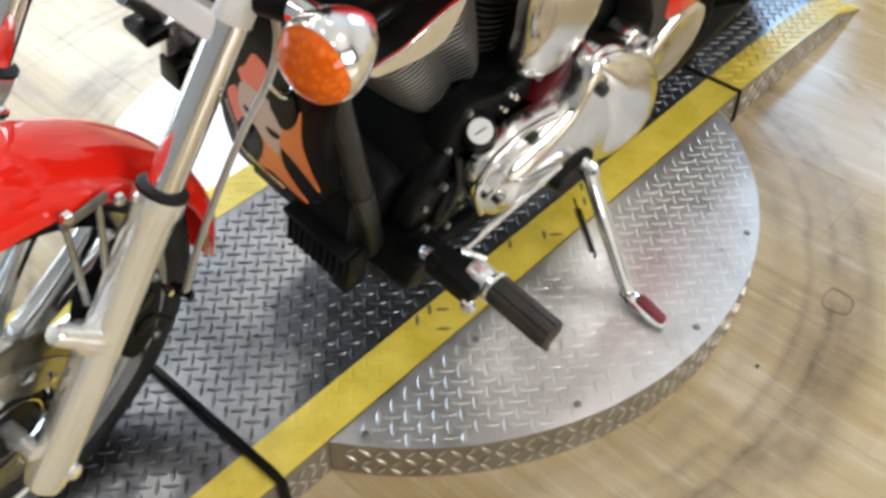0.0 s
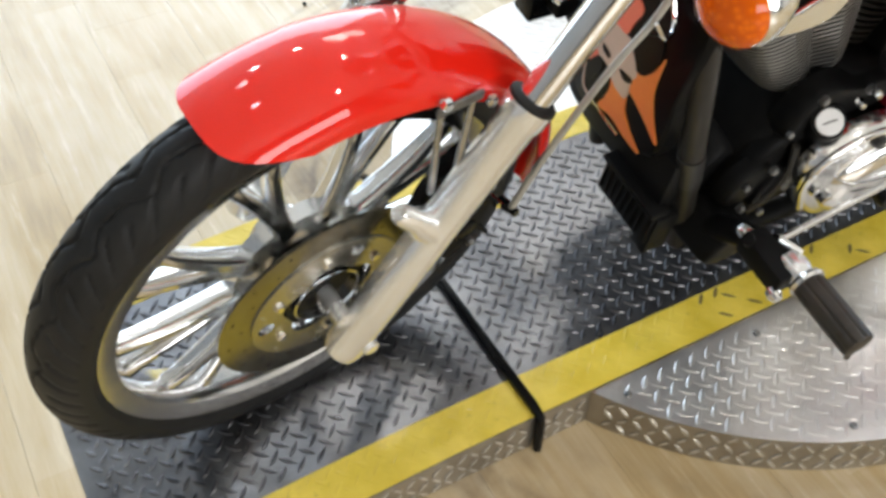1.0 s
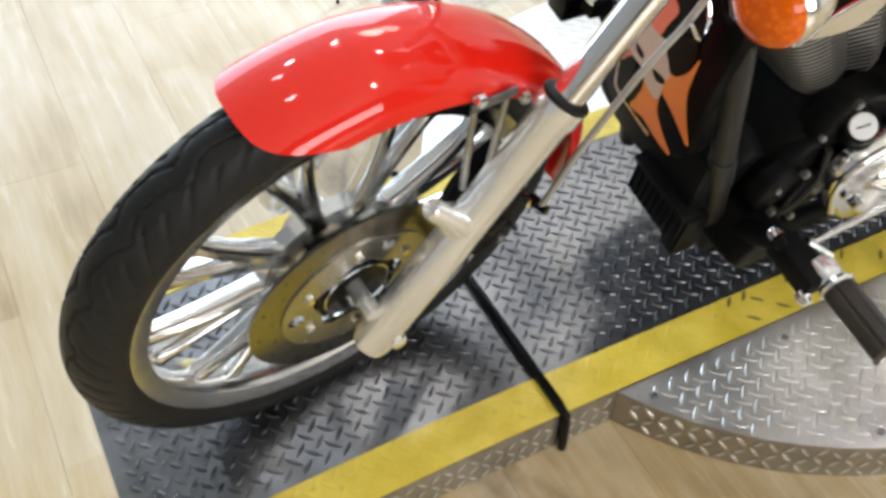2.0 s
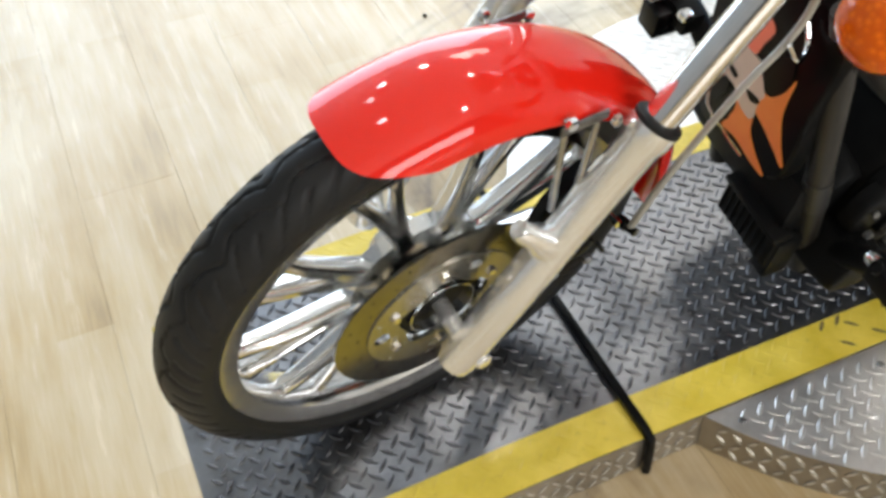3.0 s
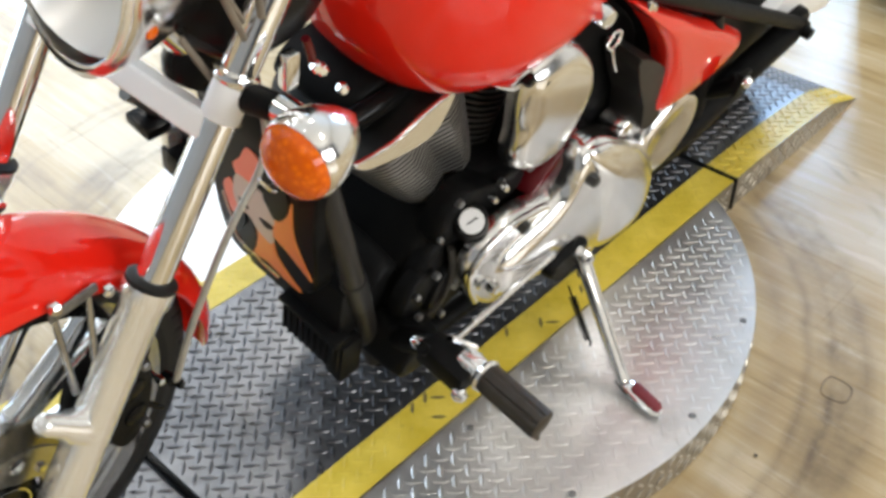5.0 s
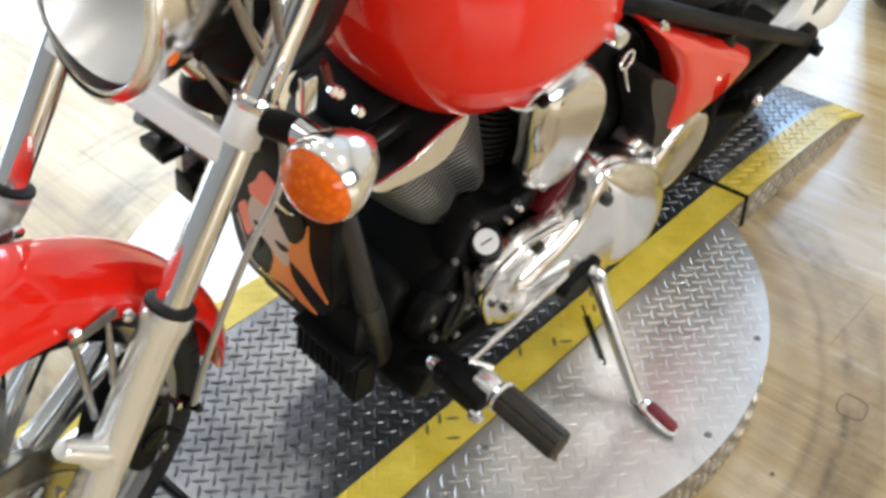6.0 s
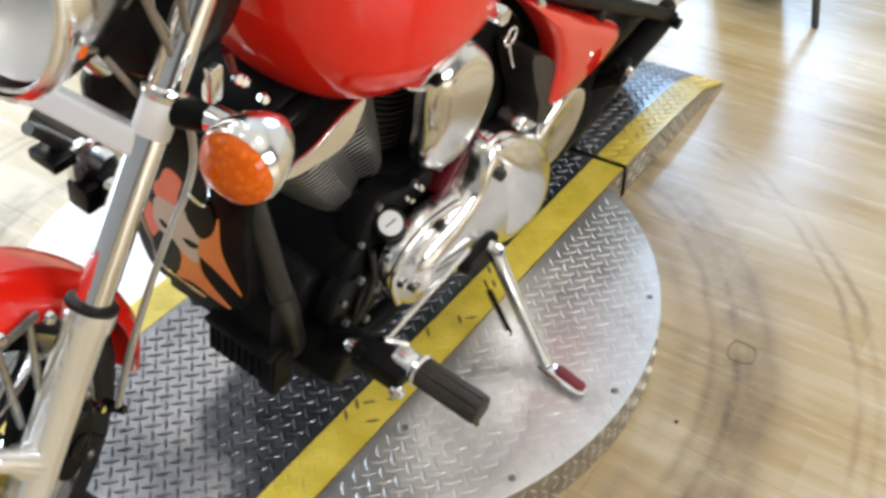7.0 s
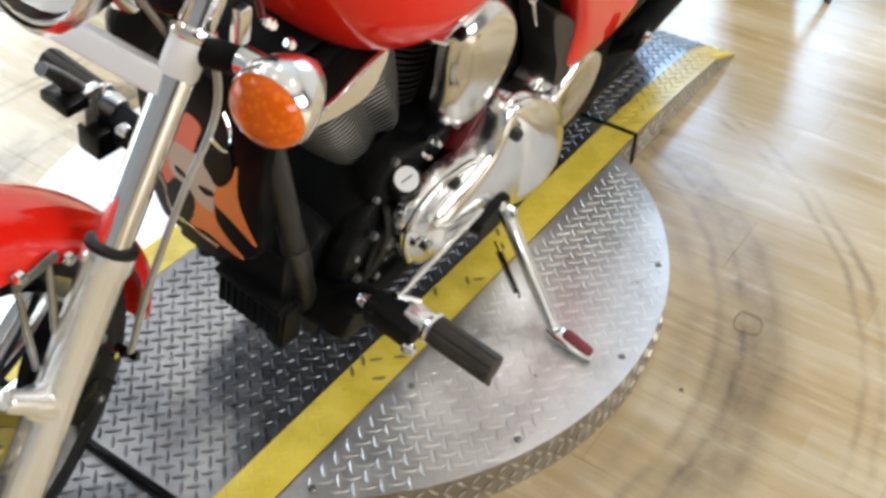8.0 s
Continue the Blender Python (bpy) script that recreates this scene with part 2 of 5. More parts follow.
# ---- building helpers ----


def link(name, bm, material, parent=None, label="", smooth=True, angle=40.0):
    """One mesh object from a bmesh, under parent."""
    if smooth:
        for f in bm.faces:
            f.smooth = True
        for e in bm.edges:
            if len(e.link_faces) == 2 and e.calc_face_angle(0.0) > radians(angle):
                e.smooth = False
    me = bpy.data.meshes.new(name)
    bm.to_mesh(me)
    bm.free()
    for m in material if isinstance(material, (list, tuple)) else (material,):
        me.materials.append(m)
    ob = new(name, me)
    ob.parent = parent
    if label:
        ob["label"] = label
    return ob


part = link


def thing(name, m, label, category, group="", kind=""):
    ob = new(name)
    ob.matrix_world = m
    return tagged(ob, label, category, group, kind)


def cuboid(x0, x1, y0, y1, z0, z1, bevel=0.0, bm=None):
    bm = bm or bmesh.new()
    got = bmesh.ops.create_cube(bm, size=1)["verts"]
    for v in got:
        v.co = Vector(((x0 + x1) / 2 + v.co.x * (x1 - x0), (y0 + y1) / 2 + v.co.y * (y1 - y0), (z0 + z1) / 2 + v.co.z * (z1 - z0)))
    if bevel:
        edges = list({e for v in got for e in v.link_edges})
        bmesh.ops.bevel(bm, geom=edges, offset=bevel, segments=2, profile=0.6, affect="EDGES")
    return bm


def rings(list_of_rings, closed=True, caps=True, bm=None):
    """A skin over rings of equally many points."""
    bm = bm or bmesh.new()
    rows = [[bm.verts.new(p) for p in r] for r in list_of_rings]
    n = len(rows[0])
    for a, b in zip(rows, rows[1:]):
        for i in range(n if closed else n - 1):
            j = (i + 1) % n
            bm.faces.new((a[i], a[j], b[j], b[i]))
    if caps and closed:
        bm.faces.new(rows[0][::-1])
        bm.faces.new(rows[-1])
    bmesh.ops.recalc_face_normals(bm, faces=bm.faces)
    return bm


def frame_of(d):
    d = Vector(d).normalized()
    a = d.cross(Vector((0, 0, 1)) if abs(d.z) < 0.9 else Vector((1, 0, 0))).normalized()
    return a, d.cross(a).normalized()


def rod(p0, p1, stations, seg=20, bm=None):
    """A turned part along p0-p1: stations of (share of the way, radius)."""
    p0, p1 = Vector(p0), Vector(p1)
    a, b = frame_of(p1 - p0)
    out = []
    for s, r in stations:
        m = p0.lerp(p1, s)
        out.append([m + r * (math.cos(2 * math.pi * k / seg) * a + math.sin(2 * math.pi * k / seg) * b) for k in range(seg)])
    return rings(out, bm=bm)


def spline(pts, steps=8, loop=False):
    pts = [Vector(p) for p in pts]
    n, out = len(pts), []
    for i in range(n if loop else n - 1):
        p = [pts[(i + k) % n] if loop else pts[min(max(i + k, 0), n - 1)] for k in (-1, 0, 1, 2)]
        for s in range(steps):
            t = s / steps
            out.append(0.5 * (2 * p[1] + (p[2] - p[0]) * t + (2 * p[0] - 5 * p[1] + 4 * p[2] - p[3]) * t * t + (3 * p[1] - p[0] - 3 * p[2] + p[3]) * t ** 3))
    if not loop:
        out.append(pts[-1])
    return out


def hose(pts, r, seg=10, steps=8, bm=None, straight=False):
    path = [Vector(p) for p in pts] if straight else spline(pts, steps)
    out, a = [], None
    for i, p in enumerate(path):
        d = (path[min(i + 1, len(path) - 1)] - path[max(i - 1, 0)]).normalized()
        if a is None:
            a = frame_of(d)[0]
        a = (a - d * a.dot(d)).normalized()
        b = d.cross(a)
        rr = r(i / (len(path) - 1)) if callable(r) else r
        out.append([p + rr * (math.cos(2 * math.pi * k / seg) * a + math.sin(2 * math.pi * k / seg) * b) for k in range(seg)])
    return rings(out, bm=bm)


def pillow(outline, y0, y1, round_by, steps=6, smooth_steps=6, dish=0.0, slope=None):
    """A shell over an outline in x, z that stands from y0 to y1 with a rounded shoulder."""
    loop = [Vector((p.x, p.y)) for p in spline([(x, z, 0) for x, z in outline], smooth_steps, True)]
    c = sum(loop, Vector((0, 0))) / len(loop)
    size = max((p - c).length for p in loop)
    out = [[Vector((p.x, y0, p.y)) for p in loop]]
    for k in range(steps + 1):
        a = math.pi / 2 * k / steps
        inset = round_by * (1 - math.cos(a)) / size
        y = y1 + (y0 - y1) * 0.55 * (1 - math.sin(a)) if k < steps else y1
        out.append([Vector((c.x + (p.x - c.x) * (1 - inset), y, c.y + (p.y - c.y) * (1 - inset))) for p in loop])
    for s, dy in ((0.6, 0.6), (0.3, 0.9)):
        out.append([Vector((c.x + (p.x - c.x) * (1 - round_by / size) * s, y1 + dish * dy, c.y + (p.y - c.y) * (1 - round_by / size) * s)) for p in loop])
    bm = rings(out)
    if slope:
        for v in bm.verts:
            v.co.y += slope[0] * (v.co.x - c.x) + slope[1] * (v.co.z - c.y)
    return bm


def hipped(outline, ridge, y0, y1, steps=12, smooth_steps=5, edge=0.22, share=0.6):
    """A cover over an outline in x, z whose faces rise to a ridge between two points."""
    loop = [Vector((p.x, p.y)) for p in spline([(x, z, 0) for x, z in outline], smooth_steps, True)]
    a, b = Vector(ridge[0]), Vector(ridge[1])
    out = [[Vector((p.x, y0 + (0.014 if y0 > y1 else -0.014), p.y)) for p in loop]]
    for k in range(steps + 1):
        s = (k / steps) ** 1.4 * 0.97
        rise = share * (1 - (1 - min(1.0, s / edge)) ** 2) + (1 - share) * math.sin(s * math.pi / 2)
        ring = []
        for p in loop:
            t = min(1.0, max(0.0, (p - a).dot(b - a) / (b - a).length_squared))
            q = p.lerp(a.lerp(b, t), s)
            ring.append(Vector((q.x, y0 + (y1 - y0) * rise, q.y)))
        out.append(ring)
    return rings(out)


def shell(outline, ridge, y0, y1, shoulder, crown=0.0, steps=14, smooth_steps=5):
    """A cover over an outline in x, z: a round shoulder of even width, then a face that swells gently to a ridge."""
    loop = [Vector((p.x, p.y)) for p in spline([(x, z, 0) for x, z in outline], smooth_steps, True)]
    a, b = Vector(ridge[0]), Vector(ridge[1])
    out = [[Vector((p.x, y0 + (0.012 if y0 > y1 else -0.012), p.y)) for p in loop]]
    for k in range(steps + 1):
        s = (k / steps) ** 1.7 * 0.97
        ring = []
        for p in loop:
            t = min(1.0, max(0.0, (p - a).dot(b - a) / (b - a).length_squared))
            t = t * t * (3 - 2 * t)
            q = p.lerp(a.lerp(b, t), s)
            d = min(1.0, (q - p).length / shoulder)
            ring.append(Vector((q.x, y0 + (y1 - y0) * math.sqrt(1 - (1 - d) ** 2) + crown * math.sin(s * math.pi / 2), q.y)))
        out.append(ring)
    return rings(out)


def turned(profile, seg=64, axis="Y", bm=None, closed=True):
    """A body of revolution round the y axis: profile of (y, radius)."""
    bm = bm or bmesh.new()
    rows = []
    for k in range(seg):
        a = 2 * math.pi * k / seg
        rows.append([bm.verts.new((r * math.sin(a), y, r * math.cos(a))) for y, r in profile])
    n = len(profile)
    for k in range(seg):
        a, b = rows[k], rows[(k + 1) % seg]
        for i in range(n if closed else n - 1):
            j = (i + 1) % n
            bm.faces.new((a[i], a[j], b[j], b[i]))
    bmesh.ops.recalc_face_normals(bm, faces=bm.faces)
    return bm


def flat_with_holes(loops, y0, y1, bm=None):
    """A plate in x, z with holes: the first loop is the rim."""
    bm = bm or bmesh.new()
    edges = []
    for lp in loops:
        vs = [bm.verts.new((x, y0, z)) for x, z in lp]
        edges += [bm.edges.new((vs[i], vs[(i + 1) % len(vs)])) for i in range(len(vs))]
    faces = [f for f in bmesh.ops.triangle_fill(bm, edges=edges, use_beauty=True)["geom"] if isinstance(f, bmesh.types.BMFace)]
    got = bmesh.ops.extrude_face_region(bm, geom=faces)["geom"]
    for v in got:
        if isinstance(v, bmesh.types.BMVert):
            v.co.y = y1
    bmesh.ops.recalc_face_normals(bm, faces=bm.faces)
    return bm


def disc_loop(r, n, cx=0.0, cz=0.0):
    return [(cx + r * math.sin(2 * math.pi * k / n), cz + r * math.cos(2 * math.pi * k / n)) for k in range(n)]

# ---- room ----
RX0, RX1, RY0, RY1, RZ = ROOM
floor = link("floor", cuboid(RX0, RX1, RY0, RY1, FLOOR - 0.12, FLOOR - 0.007), WOOD)
tagged(floor, "pale oak laminate floor of the showroom", "floor", kind="structure")
tagged(link("ceiling", cuboid(RX0, RX1, RY0, RY1, RZ, RZ + 0.1), WALLPAINT), "plain white showroom ceiling", "ceiling", kind="structure")


def wall(name, along, at, thick, lo, hi, hole=None, paint=WALLPAINT, say="plain off-white painted showroom wall"):
    """A wall across x ("x": its plane is x = at) or y, with one opening through it."""
    bm = bmesh.new()
    zs = (FLOOR - 0.007, RZ)
    spans = [(lo, hi, *zs)]
    if hole:
        a, b, z0, z1 = hole
        spans = [(lo, a, *zs), (b, hi, *zs), (a, b, zs[0], z0), (a, b, z1, zs[1])]
    for a, b, z0, z1 in spans:
        if along == "x":
            cuboid(at, at + thick, a, b, z0, z1, bm=bm)
        else:
            cuboid(a, b, at, at + thick, z0, z1, bm=bm)
    return tagged(link(name, bm, paint, smooth=False), say, "wall", kind="structure")


wall("wall_north", "y", RY1, 0.15, RX0, RX1, (-3.1, 3.3, 0.35, 4.15))
wall("wall_south", "y", RY0 - 0.15, 0.15, RX0, RX1, (-2.2, 3.4, 1.05, 2.95), DARKWALL, "plain dark grey painted showroom wall")
wall("wall_east", "x", RX1, 0.15, RY0 - 0.15, RY1 + 0.15, (0.2, 1.5, 1.6, 3.1))
wall("wall_west", "x", RX0 - 0.15, 0.15, RY0 - 0.15, RY1 + 0.15, None, MIDWALL, "plain grey painted showroom wall")
# the south pane only closes the opening added for fill light
for name, span, sill, head in (("window_1", (-3.1, 3.3, RY1 + 0.06, RY1 + 0.08), 0.35, 4.15), ("window_2", (RX1 + 0.06, RX1 + 0.08, 0.2, 1.5), 1.6, 3.1), ("fill_window", (-2.2, 3.4, RY0 - 0.08, RY0 - 0.06), 1.05, 2.95)):
    pane = link(name, cuboid(span[0], span[1], span[2], span[3], sill, head), GLASS, smooth=False)
    pane.visible_shadow = False
    tagged(pane, "large clear shop window pane", "window", kind="structure")

# ---- platform ----
DX, DIN, DOUT = 1.285, 0.218, 0.294     # length of the middle deck, half widths without and with the stripes
RAMP_F, RAMP_R = -0.625, 1.890          # where the ramps meet the floor
FOLD = 0.76                             # share of a ramp's length before its lip folds down
CX, CY, CR = 0.65, 0.036, 0.645         # the round plate
platform = thing("display_platform", Matrix.Translation((0, 0, FLOOR)), "low tread-plate motorcycle turntable with yellow edge stripes on the floor", "platform")
DOWN = Matrix.Translation((0, 0, -FLOOR))


def plat(name, bm, material, label="", parent=None, smooth=False):
    if parent is None:
        bm.transform(DOWN)
        return part(name, bm, material, platform, label, smooth)
    bm.transform(DOWN)
    return part(name, bm, material, parent, label, smooth)


def height(x):
    """Top of the deck: level in the middle; each ramp sags a little, then folds down to the floor at its lip."""
    f = x / RAMP_F if x < 0 else (x - DX) / (RAMP_R - DX)
    if f <= 0:
        return 0.0
    fall = 0.31 * (f / FOLD) ** 2 if f < FOLD else 0.31 + 0.69 * (f - FOLD) / (1 - FOLD)
    return FLOOR * min(fall, 1.0)


def wedge(x0, x1, y0, y1, drop=0.0, lift=0.0):
    """A piece of the deck's length, bent along the ramps, from the floor (or drop under its top) to its top."""
    bm = bmesh.new()
    cuts = [x0 + (x1 - x0) * k / 25 for k in range(26)]
    rows = []
    for x in cuts:
        top = max(height(x) + lift, FLOOR + 0.001)
        low = top - drop if drop else FLOOR
        rows.append([bm.verts.new(p) for p in ((x, y0, low), (x, y1, low), (x, y1, top), (x, y0, top))])
    for a, b in zip(rows, rows[1:]):
        for k in range(4):
            bm.faces.new((a[k], a[(k + 1) % 4], b[(k + 1) % 4], b[k]))
    bm.faces.new(rows[0])
    bm.faces.new(rows[-1][::-1])
    bmesh.ops.recalc_face_normals(bm, faces=bm.faces)
    return bm


GAP = 0.005
for nm, x0, x1 in (("front_ramp", RAMP_F, -GAP), ("middle_deck", GAP, DX - GAP), ("rear_ramp", DX + GAP, RAMP_R)):
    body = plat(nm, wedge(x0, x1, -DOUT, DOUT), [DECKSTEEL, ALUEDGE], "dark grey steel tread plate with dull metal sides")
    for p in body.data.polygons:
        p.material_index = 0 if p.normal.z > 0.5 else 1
    for s in (-1, 1):
        lo, hi = sorted((s * DIN, s * (DOUT - 0.001)))
        plat("yellow_stripe", wedge(x0 + 0.001, x1 - 0.001, lo, hi, 0.0008, 0.0012), YELLOW, "worn yellow painted edge stripe", body)

# round plate with a tread-plate rim, split by the deck
for s in (-1, 1):
    bm = bmesh.new()
    yo = s * (DOUT + 0.001)
    a0 = math.asin((abs(yo - CY)) / CR)
    loop = []
    for k in range(61):
        a = a0 + (math.pi - 2 * a0) * k / 60
        loop.append((CX + CR * math.cos(a), CY + s * CR * math.sin(a)))
    top = [bm.verts.new((x, y, -0.0015)) for x, y in loop]
    low = [bm.verts.new((x, y, FLOOR)) for x, y in loop]
    bm.faces.new(top)
    bm.faces.new(low[::-1])
    n = len(top)
    for i in range(n):
        j = (i + 1) % n
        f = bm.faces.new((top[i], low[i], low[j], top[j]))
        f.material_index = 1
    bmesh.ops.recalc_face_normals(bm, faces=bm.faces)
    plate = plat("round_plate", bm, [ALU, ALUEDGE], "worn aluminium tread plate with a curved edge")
    if s < 0:
        near_plate = plate
    else:
        far_plate = plate


class Lugs:
    """Raised lozenges of tread plate, many to one mesh."""

    def __init__(self):
        self.v, self.f, self.m = [], [], []

    def add(self, c, along, across, up, ln=0.0150, wd=0.0036, ht=0.0016, mat=0, top=None):
        k = len(self.v)
        for a, b, h in ((-1, 0, 0), (-0.4, -1, 0), (0.4, -1, 0), (1, 0, 0), (0.4, 1, 0), (-0.4, 1, 0), (-0.82, 0, 1), (-0.3, -0.55, 1), (0.3, -0.55, 1), (0.82, 0, 1), (0.3, 0.55, 1), (-0.3, 0.55, 1)):
            self.v.append(c + along * (a * ln) + across * (b * wd) + up * (h * ht - 0.0002 * (1 - h)))
        for i in range(6):
            self.f.append([k + i, k + (i + 1) % 6, k + 6 + (i + 1) % 6, k + 6 + i])
            self.m.append(mat)
        self.f.append([k + 6 + i for i in range(6)])
        self.m.append(mat if top is None else top)

    def done(self, name, mats, parent, label):
        me = bpy.data.meshes.new(name)
        me.from_pydata([v - Vector((0, 0, FLOOR)) for v in self.v], [], self.f)
        for m in mats:
            me.materials.append(m)
        me.polygons.foreach_set("material_index", self.m)
        ob = new(name, me)
        ob.parent = parent
        return tagged(ob, label, kind="stuff")


CELL = 0.0215
rng = random.Random(3)
UP = Vector((0, 0, 1))


def lug_field(inside, mat_of, ht_of, turn=45.0, cell=CELL, lift=0.0012):
    """Lozenges in a chequer of two directions over the plan; inside and the others take x, y."""
    lugs = Lugs()
    c, s = math.cos(radians(turn)), math.sin(radians(turn))
    u, w = Vector((c, s, 0)), Vector((-s, c, 0))
    reach = int(2.2 / cell)
    for i in range(-reach, reach):
        for j in range(-reach, reach):
            p = u * (i * cell) + w * (j * cell) + Vector((0.65, 0, 0))
            if not inside(p.x, p.y):
                continue
            x, y = p.x, p.y
            slope = (height(x + 0.01) - height(x - 0.01)) / 0.02
            up = Vector((-slope, 0, 1)).normalized()
            a, b = (u, w) if (i + j) % 2 else (w, u)
            paint = mat_of(x, y)
            p.z = height(x) + (lift if paint else 0)
            lugs.add(p, a, b, up, ht=ht_of(x, y), mat=paint, top=3 if paint == 0 else None)
    return lugs


def on_deck(x, y):
    if abs(y) > DOUT - 0.012 or x < RAMP_F + 0.02 or x > RAMP_R - 0.02 or abs(x) < 0.016 or abs(x - DX) < 0.016:
        return False
    if abs(abs(y) - DIN) < 0.006:
        return False
    return True


lug_field(on_deck, lambda x, y: (2 if y < 0 and 0.36 < x < 0.82 and rng.random() < 0.3 else 1) if abs(y) > DIN else 0, lambda x, y: 0.0026 if abs(y) < DIN else (0.0022 if x > DX else 0.0005)).done("tread_relief", [DECKSTEEL, YELLOW, WORNLUG, LUGTOP], platform, "raised lozenges of the dark tread plate")


def on_round(x, y):
    return abs(y) > DOUT + 0.014 and math.hypot(x - CX, y - CY) < CR - 0.014


rl = lug_field(on_round, lambda x, y: 2 if x < 0.55 + 0.25 * rng.random() else 0, lambda x, y: 0.0016 if x > 0.82 else 0.0009 + 0.0007 * max(0.0, (x - 0.42) / 0.40) ** 2, lift=0.0)
for v in rl.v:
    v.z -= 0.0015
# lozenges on the curved edge and the straight sides
for s in (-1, 1):
    for k in range(88):
        a = math.pi * (k + 0.5) / 88
        x, y = CX + CR * math.cos(a), CY + s * CR * math.sin(a)
        if abs(y) < DOUT + 0.01:
            continue
        out = Vector((math.cos(a), s * math.sin(a), 0))
        tang = UP.cross(out)
        for j in range(3):
            d1, d2 = (tang + UP).normalized(), (tang - UP).normalized()
            along, cross = (d1, d2) if (k + j) % 2 else (d2, d1)
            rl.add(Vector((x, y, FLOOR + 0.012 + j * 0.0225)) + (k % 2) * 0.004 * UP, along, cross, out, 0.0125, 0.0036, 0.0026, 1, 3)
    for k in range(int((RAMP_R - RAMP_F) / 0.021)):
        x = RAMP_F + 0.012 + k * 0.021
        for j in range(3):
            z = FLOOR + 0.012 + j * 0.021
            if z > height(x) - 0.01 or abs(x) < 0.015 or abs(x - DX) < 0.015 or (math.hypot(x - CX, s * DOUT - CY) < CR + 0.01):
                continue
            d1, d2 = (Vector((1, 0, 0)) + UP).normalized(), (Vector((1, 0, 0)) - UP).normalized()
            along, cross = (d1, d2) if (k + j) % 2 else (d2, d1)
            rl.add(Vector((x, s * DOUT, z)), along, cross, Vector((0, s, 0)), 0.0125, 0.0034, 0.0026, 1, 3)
rl.done("tread_relief", [ALU, ALUEDGE, ALU, ALULUG], platform, "raised lozenges of the aluminium plate and edges")

plat("joint_rod", hose([(0, 0.29, 0.010), (0, -0.28, 0.010), (0, -0.3015, 0.004), (0, -0.3035, -0.02), (0, -0.3035, FLOOR + 0.002)], 0.0072, 12, straight=True), BLACK, "black rubber-covered rod across the joint", smooth=True)
# the rear joint's open slot, its darkness built as a black filling
bm = cuboid(DX - 0.005, DX + 0.005, -DOUT - 0.002, DOUT, -0.03, 0.0035)
cuboid(DX - 0.005, DX + 0.005, -DOUT - 0.0035, -DOUT + 0.002, FLOOR + 0.001, 0.0035, bm=bm)
plat("joint_strip", bm, MATTE, "black filling that stands for the dark open slot of the rear joint")
for bx, by in ((0.142, -0.326), (0.404, -0.531), (0.917, -0.528), (0.662, -0.582), (0.395, -0.327)):
    bm = rod((bx, by, -0.002), (bx, by, 0.0022), [(0, 0.0062), (0.6, 0.0062), (1, 0.0045)], 12)
    cuboid(bx - 0.0045, bx + 0.0045, by - 0.0008, by + 0.0008, 0.0012, 0.0028, bm=bm)
    plat("screw", bm, SCREW, "", near_plate)

# a faint square rubbed into the floor
tagged(link("floor_scratch", hose([(0.949 + a, -0.711 + b, FLOOR + 0.0001) for a, b in ((0.026, 0.020), (0.022, -0.020), (-0.018, -0.026), (-0.026, 0.012), (0.004, 0.024), (0.026, 0.020))], 0.0011, 6, 5), RUBBED), "faint brown square scratch on the laminate floor", "scratch")
tagged(link("floor_crumb", rod((0.721, -0.681, FLOOR), (0.721, -0.681, FLOOR + 0.003), [(0, 0.003), (0.6, 0.0036), (1, 0.0015)], 8), BROWNRUB), "tiny brown crumb lying on the floor", "crumb")
tagged(link("floor_crumb", rod((0.178, 0.985, FLOOR), (0.184, 0.99, FLOOR + 0.004), [(0, 0.004), (0.6, 0.006), (1, 0.002)], 8), MATTE), "tiny dark crumb lying on the pale floor", "crumb")

# ---- motorcycle ----
LEANED = Matrix.Translation((0, -0.02, 0)) @ Matrix.Rotation(0.21, 4, "X")
bike = thing("motorcycle", LEANED, "red chopper motorcycle with chrome covers leaning on its side stand", "motorcycle")
# the steered front: origin at the axle, x to the rear, y to the bike's right, z up
FRONT = LEANED.inverted() @ Matrix(((0.99048, -0.13384, 0.03228, -0.27613), (0.13768, 0.96288, -0.23219, -0.10563), (0.0, 0.23443, 0.97213, 0.30815), (0, 0, 0, 1)))


def fpart(name, bm, material, parent=None, label="", smooth=True, angle=40.0):
    bm.transform(FRONT)
    bmesh.ops.recalc_face_normals(bm, faces=bm.faces)
    return part(name, bm, material, parent or bike, label, smooth, angle)


def bpart(name, bm, material, parent=None, label="", smooth=True, angle=40.0):
    return part(name, bm, material, parent or bike, label, smooth, angle)


def bolt(p, d, r, h, material, parent, front=False, name="bolt"):
    p, d = Vector(p), Vector(d).normalized()
    bm = rod(p, p + d * h, [(0, r), (0.75, r), (1, r * 0.7)], 6 if r < 0.012 else 14)
    (fpart if front else bpart)(name, bm, material, parent, smooth=False)


